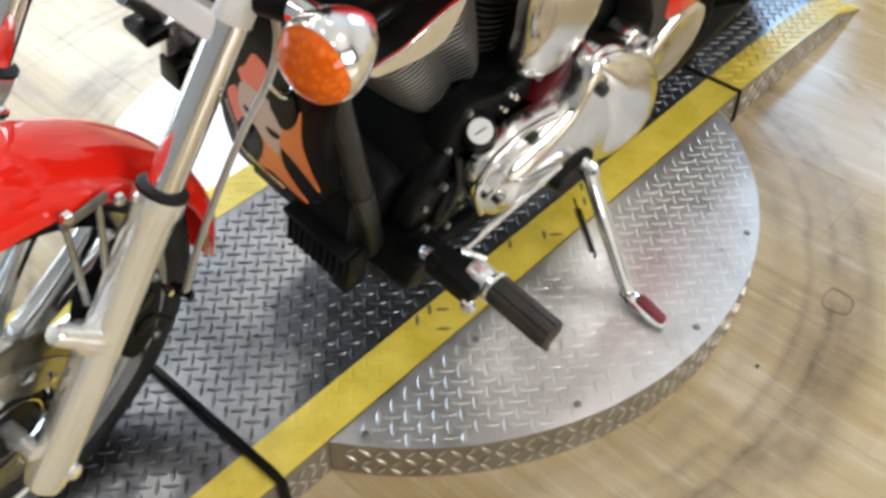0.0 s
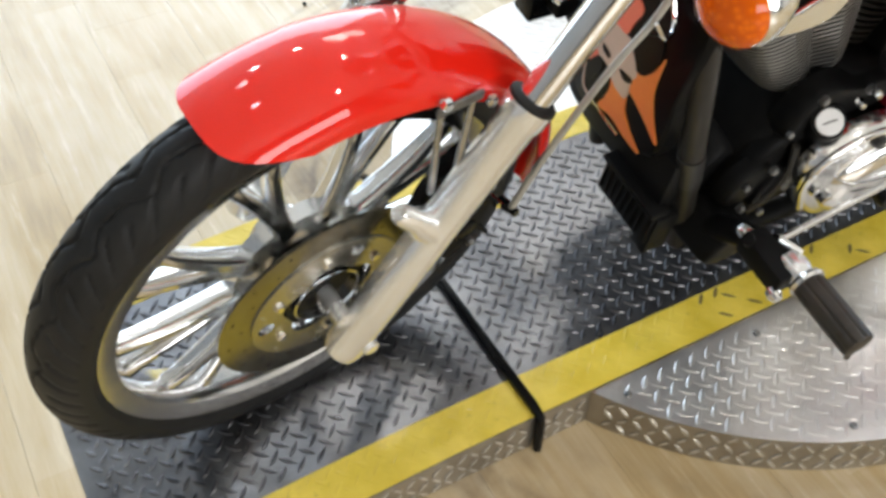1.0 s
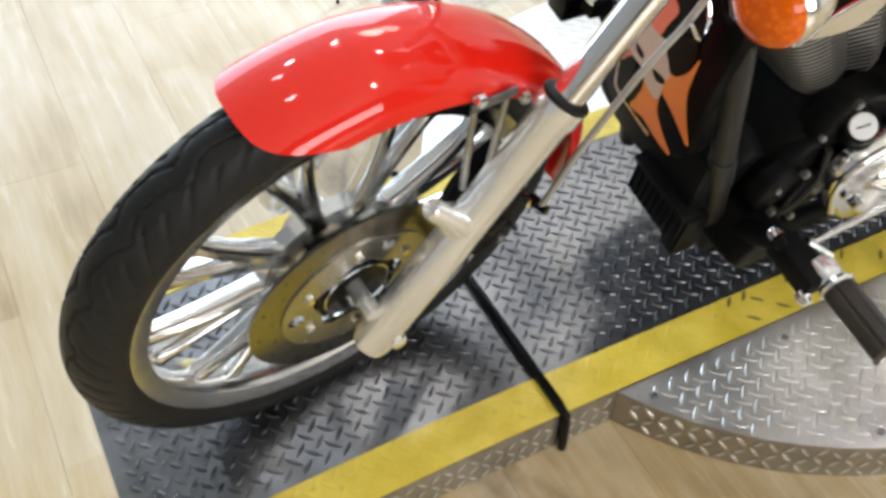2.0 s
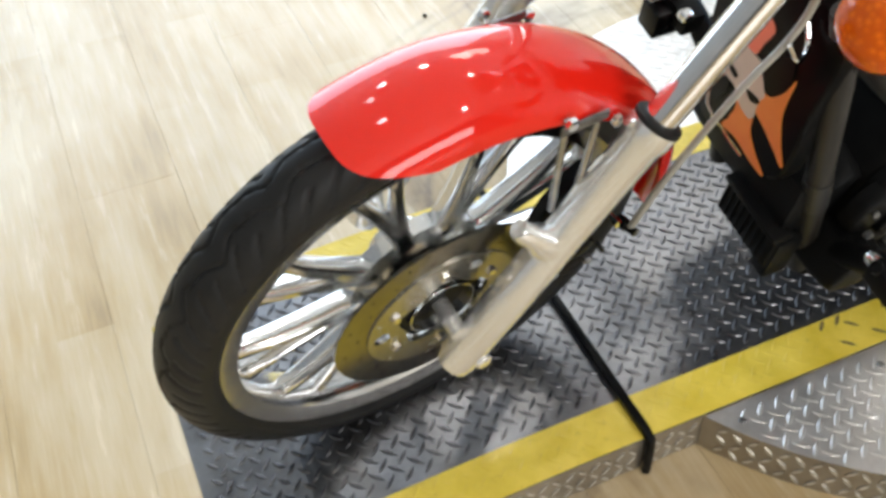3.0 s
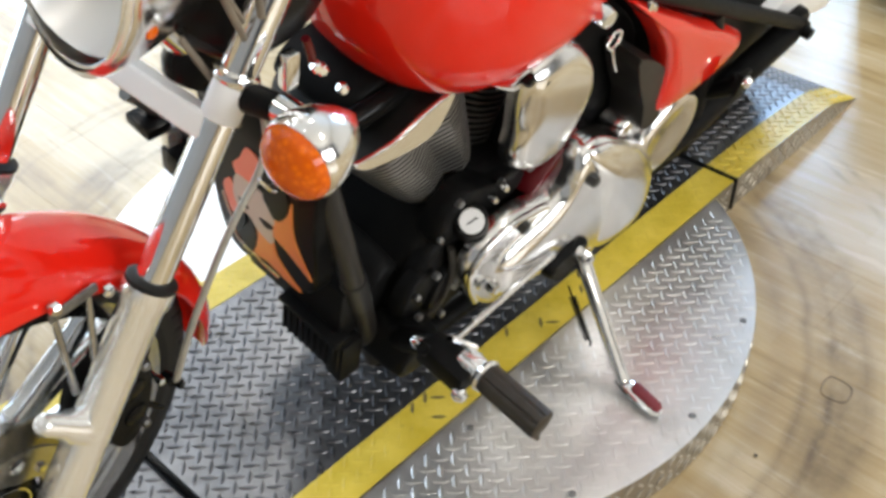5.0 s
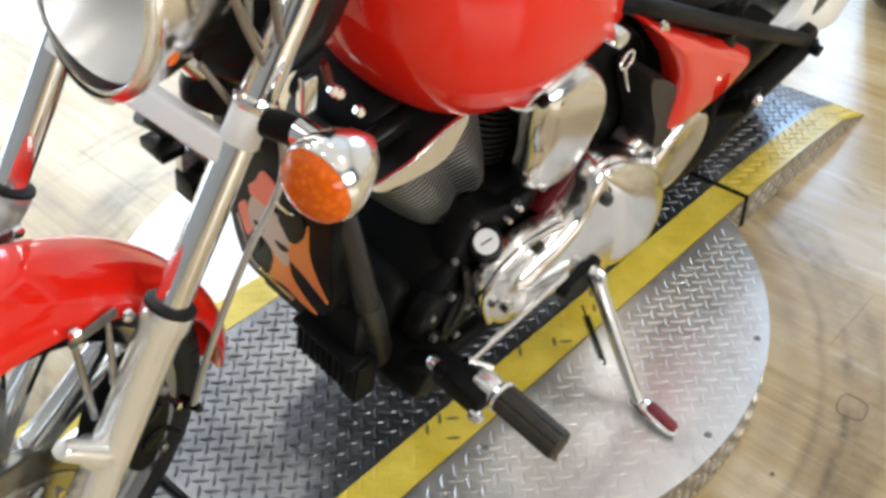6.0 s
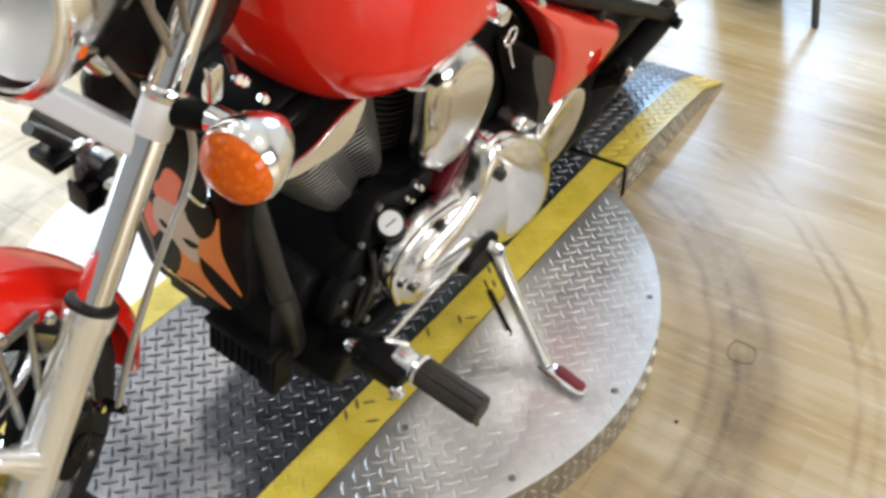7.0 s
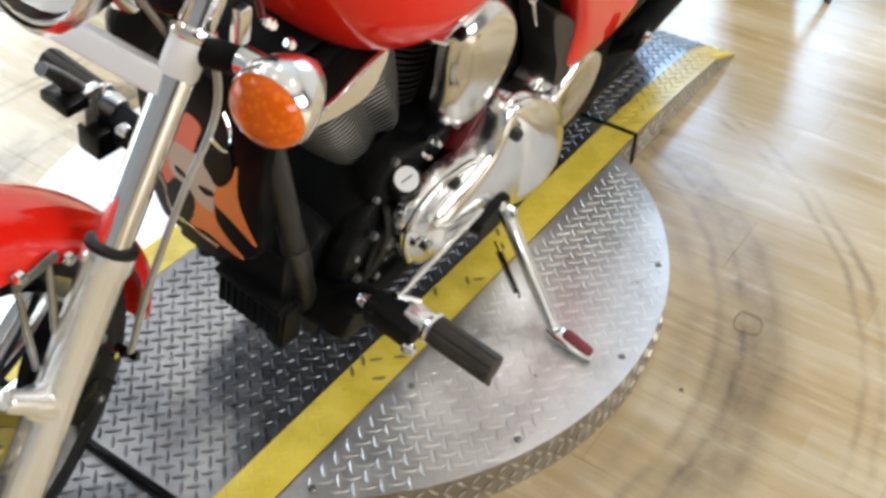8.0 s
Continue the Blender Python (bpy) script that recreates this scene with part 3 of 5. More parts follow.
def tyre(radius, half, bead, waves, seg):
    """A tyre with a wavy centre groove and slanted sipes cut into its tread."""
    core = radius - half
    prof = [(-0.72 * half, bead - 0.004), (-0.74 * half, bead)]
    degs = [-118 + 3 * k for k in range(80)]
    degs = [d for d in degs if -108 <= d <= 108]
    for d in degs:
        prof.append((half * math.sin(radians(d)), core + half * math.cos(radians(d))))
    prof += [(0.74 * half, bead), (0.72 * half, bead - 0.004)]
    n = len(prof)
    verts, faces, mats = [], [], []
    cut = {}
    for k in range(seg):
        th = 2 * math.pi * k / seg
        for i, (y, r) in enumerate(prof):
            deep = False
            if 2 <= i < n - 2:
                d = degs[i - 2]
                mid = 9.0 * math.sin(waves * th) + 3 * math.sin(2 * waves * th + 1)
                side = abs(d) - 17 - (mid if d > 0 else -mid)
                if abs(side) < 2.6:
                    deep = True
                ph = (waves * 2.5 * th / (2 * math.pi) + 0.021 * abs(d) + (0.25 if d > 0 else 0)) % 1
                lo = 25 + (9 if int(waves * 2.5 * th / (2 * math.pi)) % 2 else 0)
                if lo < abs(d) < 80 and ph < 0.2:
                    deep = True
            cut[(k, i)] = deep
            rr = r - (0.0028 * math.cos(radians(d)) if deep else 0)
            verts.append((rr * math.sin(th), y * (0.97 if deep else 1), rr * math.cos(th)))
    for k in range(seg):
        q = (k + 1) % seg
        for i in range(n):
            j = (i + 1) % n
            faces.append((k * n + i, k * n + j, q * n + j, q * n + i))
            # faces down in a cut take the shade-darkened rubber
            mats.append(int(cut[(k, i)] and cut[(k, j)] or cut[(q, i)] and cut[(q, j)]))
    bm = bmesh.new()
    vs = [bm.verts.new(v) for v in verts]
    for f, m in zip(faces, mats):
        face = bm.faces.new([vs[i] for i in f])
        face.material_index = m
    return bm


front_wheel = fpart("front_wheel", turned([(-0.030, 0.262), (-0.034, 0.275), (-0.036, 0.287), (-0.032, 0.289), (-0.028, 0.282), (-0.022, 0.273), (0.022, 0.273), (0.028, 0.282), (0.032, 0.289), (0.036, 0.287),
                                           (0.034, 0.275), (0.030, 0.262), (0.016, 0.254), (-0.016, 0.254)], 96), POLISHED, label="polished cast wheel with nine split spokes")
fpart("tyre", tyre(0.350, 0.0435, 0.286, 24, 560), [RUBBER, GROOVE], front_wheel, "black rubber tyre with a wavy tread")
fpart("hub", turned([(-0.052, 0.012), (-0.052, 0.040), (-0.046, 0.046), (-0.03, 0.048), (-0.024, 0.064), (-0.018, 0.084), (-0.011, 0.100), (0.011, 0.100), (0.018, 0.084), (0.024, 0.064), (0.03, 0.048), (0.052, 0.040), (0.052, 0.012)], 48), POLISHED, front_wheel)
for k in range(9):
    mid = radians(-18 + 40 * k)
    bm = bmesh.new()
    for s in (-1, 1):
        out = []
        for q in range(9):
            f = q / 8
            r = 0.062 + (0.258 - 0.062) * f
            a = mid + s * radians(1.0 + 6.6 * f ** 1.3)
            w = 0.0115 - 0.0035 * f
            if f > 0.85:
                w += 0.006 * (f - 0.85) / 0.15
            if f < 0.2:
                w += 0.008 * (0.2 - f) / 0.2
            d = 0.019 - 0.006 * f
            c = Vector((r * math.sin(a), 0, r * math.cos(a)))
            t = Vector((math.cos(a), 0, -math.sin(a)))
            ring = []
            for b in range(10):
                g = 2 * math.pi * b / 10
                ring.append(c + t * (w * math.copysign(abs(math.cos(g)) ** 0.6, math.cos(g))) + Vector((0, d * math.copysign(abs(math.sin(g)) ** 0.6, math.sin(g)), 0)))
            out.append(ring)
        rings(out, bm=bm)
    fpart("spoke", bm, POLISHED, front_wheel)

# brake disc
DISC_Y = -0.066
holes = [disc_loop(0.0022, 8, rr * math.sin(a), rr * math.cos(a)) for k in range(30) for rr, a in ((0.122 if k % 2 else 0.139, 2 * math.pi * k / 30),)]
disc = fpart("brake_disc", flat_with_holes([disc_loop(0.1525, 96), disc_loop(0.106, 60)] + holes, DISC_Y - 0.0025, DISC_Y + 0.0025), RINGSTEEL, label="drilled steel brake disc with a dulled carrier", smooth=False)
inner = [((0.061 + 0.006 * math.cos(5 * a)) * math.sin(a), (0.061 + 0.006 * math.cos(5 * a)) * math.cos(a)) for a in [2 * math.pi * k / 70 for k in range(70)]]
big = [disc_loop(0.0115, 18, 0.088 * math.sin(radians(a)), 0.088 * math.cos(radians(a))) for a in (26, 146, -94)]
fpart("carrier", flat_with_holes([disc_loop(0.108, 72), inner] + big, DISC_Y - 0.005, DISC_Y + 0.001), CARRIER, disc, smooth=False)
# black puck put in for the darkness of the open hub hole
fpart("bearing_cover", turned([(DISC_Y + 0.004, 0.0), (DISC_Y + 0.004, 0.062), (DISC_Y + 0.016, 0.064), (DISC_Y + 0.016, 0.0)], 30, closed=False), BLACK, disc)
fpart("rim_ring", turned([(DISC_Y - 0.004, 0.045), (DISC_Y - 0.004, 0.0475), (DISC_Y + 0.006, 0.0475), (DISC_Y + 0.006, 0.045)], 40), CHROME, disc)
for k in range(6):
    a = radians(56 + 60 * k)
    bolt((0.079 * math.sin(a), DISC_Y - 0.004, 0.079 * math.cos(a)), (0, -1, 0), 0.0075, 0.006, CHROME, disc, True)
fpart("axle", rod((0, -0.112, 0), (0, 0.13, 0), [(0, 0.012), (0.2, 0.012), (0.21, 0.011), (1, 0.011)], 16), SATIN, front_wheel)

# fork
RAKE = 0.566


def on_fork(y, z, out=0.0):
    return Vector((0.037 + RAKE * z, y + out, z))


for y, nm in ((-0.116, "left"), (0.140, "right")):
    low, seal, top = on_fork(y, -0.074), on_fork(y, 0.304), on_fork(y, 0.95)
    leg = fpart("fork_leg", rod(low, seal, [(0, 0.012), (0.012, 0.024), (0.05, 0.0275), (0.45, 0.0268), (0.55, 0.0255), (0.93, 0.0255), (0.95, 0.029), (1, 0.029)], 28), SATIN, label="satin aluminium fork leg under a chrome tube")
    d = (top - seal).normalized()
    fpart("fork_tube", rod(seal, top, [(0, 0.0198), (1, 0.0198)], 28), CHROME, leg, "bright chrome fork tube")
    fpart("dust_seal", rod(seal - 0.003 * d, seal + 0.006 * d, [(0, 0.0285), (0.2, 0.0295), (0.7, 0.0290), (1, 0.0235)], 28), RUBBER, leg, "black rubber dust seal")
    bolt(on_fork(y, -0.044, -0.020 if y < 0 else 0.020) + Vector((0.010, 0, 0)), (0, -1 if y < 0 else 1, 0), 0.012, 0.012, SATIN, leg, True, "axle_cap")
    if y < 0:
        m = on_fork(y, 0.128)
        fpart("boss", rod(m, Vector((0.055, -0.107, 0.190)), [(0, 0.024), (0.45, 0.020), (0.6, 0.0145), (0.93, 0.0135), (1, 0.010)], 18), SATIN, leg)
        m = on_fork(y, 0.10)
        fpart("clamp_foot", rod(on_fork(y, -0.052, -0.012) + Vector((0.026, 0, 0.006)), on_fork(y, -0.052, 0.012) + Vector((0.026, 0, 0.006)), [(0, 0.011), (1, 0.011)], 12), SATIN, leg)
    c0, c1 = on_fork(y, 0.478), on_fork(y, 0.512)
    fpart("clamp_sleeve", rod(c0, c1, [(0, 0.0203), (0.06, 0.0210), (0.94, 0.0210), (1, 0.0203)], 28), CLAMP, leg)
    r0 = on_fork(y, 0.513)
    fpart("clamp_ring", rod(r0, r0 + 0.014 * d, [(0, 0.0225), (0.2, 0.0245), (0.8, 0.0245), (1, 0.0225)], 24), CHROME, leg)
# lower clamp bar across the legs
bm = bmesh.new()
out = []
for f in [k / 12 for k in range(13)]:
    y = -0.118 + 0.260 * f
    end = min(1.0, 12 * min(f, 1 - f) + 0.72)
    c = on_fork(y, 0.468) + Vector((-0.006, 0, 0.003))
    hw, hh = 0.0165 * end, 0.0145
    out.append([c + Vector((-0.852, 0, 0.524)) * (hw * math.copysign(abs(math.cos(g)) ** 0.25, math.cos(g))) + Vector((0.524, 0, 0.852)) * (hh * math.copysign(abs(math.sin(g)) ** 0.25, math.sin(g))) for g in [2 * math.pi * (b + 0.5) / 24 for b in range(24)]])
fpart("lower_clamp", rings(out), CLAMP, label="polished lower fork clamp")
fpart("steering_head", rod((0.36, -0.02, 0.44), (0.50, -0.02, 0.72), [(0, 0.03), (0.05, 0.036), (0.9, 0.04), (1, 0.03)], 24), BLACK, label="glossy black steering head")
bm = pillow([(0.34, 0.50), (0.36, 0.60), (0.42, 0.68), (0.50, 0.70), (0.52, 0.58), (0.46, 0.49)], 0.07, -0.10, 0.03)
fpart("neck_cover", bm, BLACK, label="black plastic cover behind the headlight")

# headlight


def hpart(name, bm, material, parent=None, label=""):
    bm.transform(Matrix.Translation((0.040, 0, 0.000)))
    return fpart(name, bm, material, parent, label)


out = []
for X, hy, hz, cz in ((0.176, 0.070, 0.094, 0.646), (0.184, 0.077, 0.103, 0.645), (0.196, 0.078, 0.105, 0.643), (0.23, 0.074, 0.100, 0.64), (0.28, 0.064, 0.088, 0.632), (0.33, 0.046, 0.066, 0.62), (0.365, 0.026, 0.038, 0.61), (0.38, 0.008, 0.01, 0.605)):
    out.append([Vector((X + 0.12 * (hz * math.sin(g)) * (1 if X < 0.2 else 0.4), -0.02 + hy * math.cos(g), cz + hz * math.sin(g) * (1 - 0.12 * math.sin(g)))) for g in [2 * math.pi * b / 36 for b in range(36)]])
headlight = hpart("headlight", rings(out, caps=False), COVER, label="chrome teardrop headlight shell")
out = []
for X, s in ((0.184, 0.99), (0.205, 0.86), (0.235, 0.62), (0.25, 0.3), (0.252, 0.08)):
    out.append([Vector((X, -0.02 + 0.068 * s * math.cos(g), 0.645 + 0.091 * s * math.sin(g))) for g in [2 * math.pi * b / 30 for b in range(30)]])
hpart("reflector", rings(out, caps=False), REFLECT, headlight)
out = []
for X, s in ((0.182, 1.0), (0.176, 0.97), (0.168, 0.8), (0.161, 0.5), (0.159, 0.15)):
    out.append([Vector((X + 0.11 * 0.094 * math.sin(g), -0.02 + 0.0735 * s * math.cos(g), 0.645 + 0.099 * s * math.sin(g))) for g in [2 * math.pi * b / 30 for b in range(30)]])
lens = hpart("lens", rings(out), LENSGLASS, headlight, "clear headlight glass")
lens.visible_shadow = False
hpart("rim", hose([(0.181 + 0.0103 * math.sin(g), -0.02 + 0.0735 * math.cos(g), 0.645 + 0.0985 * math.sin(g)) for g in [2 * math.pi * b / 40 for b in range(41)]], 0.0042, 10, straight=True), SATIN, headlight)
hpart("bulb", rod((0.25, -0.02, 0.645), (0.205, -0.02, 0.645), [(0, 0.012), (0.5, 0.012), (0.8, 0.009), (1, 0.003)], 14), DIAL, headlight)
hpart("bracket", rod((0.27, -0.02, 0.55), (0.31, -0.02, 0.50), [(0, 0.018), (1, 0.02)], 14), CHROME, headlight)
hpart("reflector_button", rod((0.207, -0.080, 0.600), (0.207, -0.092, 0.598), [(0, 0.009), (0.7, 0.009), (1, 0.006)], 14), AMBER, headlight)

# turn signals on the fork
for s, cy, stem in ((-1, -0.237, -0.128),):
    sig = fpart("turn_signal", rod((0.283, cy, 0.518), (0.367, cy, 0.526), [(0, 0.0415), (0.05, 0.0445), (0.25, 0.0435), (0.5, 0.037), (0.75, 0.024), (0.93, 0.009), (1, 0.002)], 32), COVER, label="chrome turn signal with an amber lens")
    fpart("lens", rod((0.285, cy, 0.518), (0.256, cy, 0.515), [(0, 0.0405), (0.25, 0.0400), (0.55, 0.034), (0.8, 0.022), (0.95, 0.010), (1, 0.003)], 32), AMBER, sig, "amber ribbed lens")
    fpart("stem", rod((0.330, stem, 0.502), (0.326, cy + 0.03 * -s, 0.526), [(0, 0.017), (0.6, 0.015), (0.65, 0.010), (1, 0.010)], 16), MATTE, sig)
    fpart("collar", rod((0.328, cy - 0.060 * s, 0.518), (0.326, cy - 0.030 * s, 0.523), [(0, 0.016), (1, 0.014)], 16), CHROME, sig)

# front fender
bm = bmesh.new()
grid = []
LAT, LON = 24, 60
for layer in (0.0, -0.0028):
    sheet = []
    for i in range(LAT + 1):
        a = radians(-90 + 180 * i / LAT)
        v = abs(math.sin(a))
        t0 = -21.5 + 13 * (1 - math.sqrt(max(0.0, 1 - v ** 4)))
        t1 = 100 - 26 * (1 - math.sqrt(max(0.0, 1 - v ** 4)))
        line = []
        for j in range(LON + 1):
            th = radians(t0 + (t1 - t0) * j / LON)
            deg = math.degrees(th)
            slim = 1.0 - 0.45 * max(0.0, (deg - 55) / 43)
            hw = (0.073 + layer) * slim
            r = 0.338 + layer + (0.050 - 0.014 * math.sin(math.pi * min(1.0, max(0.0, deg / 90)))) * math.cos(a) * (1 - 0.1 * max(0, -deg / 25)) + (0.008 if v > 0.93 else 0) * 0
            line.append(bm.verts.new((r * math.sin(th), -0.012 + hw * math.sin(a), r * math.cos(th))))
        sheet.append(line)
    grid.append(sheet)
for g, sheet in enumerate(grid):
    for i in range(LAT):
        for j in range(LON):
            bm.faces.new((sheet[i][j], sheet[i][j + 1], sheet[i + 1][j + 1], sheet[i + 1][j]))
o, q = grid
for i in range(LAT):
    for j in (0, LON):
        bm.faces.new((o[i][j], o[i + 1][j], q[i + 1][j], q[i][j]))
for j in range(LON):
    for i in (0, LAT):
        bm.faces.new((o[i][j], o[i][j + 1], q[i][j + 1], q[i][j]))
fender = fpart("front_fender", bm, RED, label="glossy red front fender")
for s in (-1, 1):
    yy = -0.008 + s * 0.078
    for p, q_ in (((0.104, yy, 0.330), (0.112, yy + s * 0.008, 0.175)), ((0.150, yy, 0.308), (0.140, yy + s * 0.012, 0.215))):
        fpart("fender_stay", hose([p, Vector(p).lerp(Vector(q_), 0.5), q_], lambda f: 0.0036 + 0.0016 * f, 10), DARKCHROME, fender)
    fpart("fender_bracket", cuboid(0.098, 0.160, min(yy, yy + s * 0.005), max(yy, yy + s * 0.005), 0.308, 0.322, 0.003), SCREW, fender)
    for X, Z in ((0.104, 0.332), (0.170, 0.303)):
        bolt((X, yy + s * 0.005, Z), (0, s, 0), 0.008, 0.008, CHROME, fender, True)

# brake caliper behind the left leg and its hose
cal = fpart("brake_caliper", pillow([(0.150, 0.01), (0.150, 0.07), (0.170, 0.125), (0.205, 0.150), (0.222, 0.125), (0.218, 0.055), (0.200, 0.0), (0.172, -0.02)], -0.035, -0.098, 0.010, smooth_steps=4), MATTE, label="black brake caliper behind the fork leg")
for z in (0.045, 0.098):
    fpart("piston_cover", rod((0.188, -0.095, z), (0.188, -0.104, z), [(0, 0.018), (0.7, 0.017), (1, 0.012)], 18), BLACK, cal)
fpart("caliper_bracket", pillow([(0.105, 0.085), (0.115, 0.165), (0.150, 0.180), (0.205, 0.165), (0.232, 0.13), (0.20, 0.10)], -0.07, -0.085, 0.004), MATTE, cal)
fpart("bridge_bolt", rod((0.205, -0.098, 0.135), (0.205, -0.108, 0.137), [(0, 0.007), (0.7, 0.007), (1, 0.004)], 8), SCREW, cal)
fpart("bridge_bolt", rod((0.200, -0.098, 0.015), (0.200, -0.108, 0.015), [(0, 0.007), (0.7, 0.007), (1, 0.004)], 8), SCREW, cal)
fpart("pad_pin", rod((0.222, -0.06, 0.09), (0.222, -0.112, 0.092), [(0, 0.004), (0.8, 0.004), (0.82, 0.0055), (1, 0.0055)], 8), CHROME, cal)
fpart("bleed_screw", rod((0.215, -0.09, 0.03), (0.232, -0.098, 0.008), [(0, 0.005), (1, 0.0035)], 10), BLACK, cal)
fpart("banjo_bolt", rod((0.234, -0.10, 0.082), (0.238, -0.130, 0.086), [(0, 0.008), (0.5, 0.008), (0.55, 0.006), (1, 0.006)], 10), BLACK, cal)
fpart("brake_hose", hose([(0.236, -0.12, 0.085), (0.259, -0.12, 0.161), (0.296, -0.12, 0.245), (0.332, -0.12, 0.311), (0.365, -0.12, 0.355), (0.378, -0.12, 0.400), (0.366, -0.12, 0.461), (0.355, -0.10, 0.52), (0.37, -0.06, 0.64), (0.39, -0.03, 0.78)], 0.0046, 10), HOSE, label="grey brake hose running up beside the fork")
fpart("hose_guide", hose([(0.360, -0.128, 0.362), (0.378, -0.134, 0.336), (0.400, -0.128, 0.322), (0.418, -0.115, 0.326), (0.422, -0.10, 0.345)], 0.0028, 8), CHROME, label="bright wire hose guide")

# frame
frame_part = bpart("frame", hose([(0.188, -0.095, 0.68), (0.218, -0.108, 0.570), (0.259, -0.112, 0.426), (0.296, -0.114, 0.300), (0.346, -0.116, 0.115)], 0.0185, 14), TUBE, label="matte black tubular frame")
bpart("lower_tube", hose([(0.345, -0.12, 0.12), (0.45, -0.13, 0.102), (0.70, -0.135, 0.10), (1.0, -0.14, 0.10), (1.22, -0.15, 0.13), (1.40, -0.155, 0.20)], 0.0185, 14), MATTE, frame_part)
bpart("frame_tube", hose([(0.188, 0.095, 0.68), (0.218, 0.108, 0.570), (0.259, 0.112, 0.426), (0.296, 0.114, 0.300), (0.346, 0.116, 0.115)], 0.0185, 14), TUBE, frame_part)
bpart("lower_tube", hose([(0.345, 0.12, 0.12), (0.45, 0.13, 0.102), (0.70, 0.135, 0.10), (1.0, 0.14, 0.10), (1.22, 0.15, 0.13), (1.40, 0.155, 0.20)], 0.0185, 14), MATTE, frame_part)
for s in (-1, 1):
    bpart("seat_rail", hose([(0.66, s * 0.13, 0.73), (0.73, s * 0.17, 0.712), (1.01, s * 0.172, 0.567), (1.40, s * 0.175, 0.37), (1.56, s * 0.175, 0.285)], 0.0155, 14), MATTE, frame_part)
    bpart("rear_post", hose([(1.06, s * 0.165, 0.53), (1.13, s * 0.165, 0.38), (1.18, s * 0.16, 0.14)], 0.02, 12), MATTE, frame_part)
    bpart("axle_plate", pillow([(1.46, 0.25), (1.48, 0.32), (1.55, 0.33), (1.58, 0.29), (1.55, 0.24)], s * 0.15, s * 0.175, 0.01), MATTE, frame_part)
bpart("axle_nut", rod((1.52, -0.17, 0.30), (1.52, -0.21, 0.30), [(0, 0.022), (0.5, 0.02), (0.55, 0.014), (1, 0.013)], 14), MATTE, frame_part)
bpart("strap_band", rod((0.277, -0.1135, 0.365), (0.2965, -0.1142, 0.298), [(0, 0.0195), (0, 0.0205), (1, 0.0205), (1, 0.0195)], 16), FINMAT, frame_part)
bpart("backbone", hose([(0.40, 0, 0.66), (0.5, 0, 0.65), (0.75, 0, 0.60), (1.05, 0, 0.52)], 0.032, 14), MATTE, frame_part)
bpart("gusset", pillow([(0.791, 0.568), (0.898, 0.498), (0.93, 0.425), (0.94, 0.363), (0.890, 0.365), (0.865, 0.43), (0.82, 0.50)], -0.12, -0.190, 0.004, smooth_steps=3), TUBE, frame_part)
bolt((0.920, -0.190, 0.44), (0, -1, 0), 0.009, 0.004, BLACK, frame_part)
bpart("stud_arm", hose([(1.16, -0.17, 0.30), (1.157, -0.215, 0.345), (1.154, -0.228, 0.376)], 0.016, 10), MATTE, frame_part)
bolt((1.152, -0.235, 0.376), (0, -1, 0), 0.012, 0.014, CHROME, frame_part, name="stud_cap")
bpart("stud_plate", cuboid(1.135, 1.17, -0.238, -0.226, 0.345, 0.395, 0.004), MATTE, frame_part)

# radiator cover with a flame picture, between the down tubes


def shield(y, z):
    return Vector((0.187 + 0.12 * (0.55 - z) + 0.3 * y * y, y, z))


SHAPE = [(-0.108, 0.66), (-0.112, 0.50), (-0.108, 0.40), (-0.09, 0.362), (-0.05, 0.342), (-0.01, 0.33), (0.03, 0.325), (0.065, 0.318), (0.09, 0.335), (0.103, 0.39), (0.104, 0.48), (0.10, 0.57), (0.09, 0.66)]


def decal(points, lift, steps=5):
    """A thin raised piece on the shield over an outline in y, z."""
    loop = spline([(y, z, 0) for y, z in points], steps, True)
    c = sum(loop, Vector()) / len(loop)
    bm = bmesh.new()
    low = [bm.verts.new(shield(p.x, p.y)) for p in loop]
    top = [bm.verts.new(shield(p.x, p.y) + Vector((-lift, 0, 0))) for p in loop]
    n = len(loop)
    for i in range(n):
        j = (i + 1) % n
        bm.faces.new((low[i], low[j], top[j], top[i]))
    cap_face = bm.faces.new(top)
    bmesh.ops.triangulate(bm, faces=[cap_face])
    bmesh.ops.recalc_face_normals(bm, faces=bm.faces)
    return bm


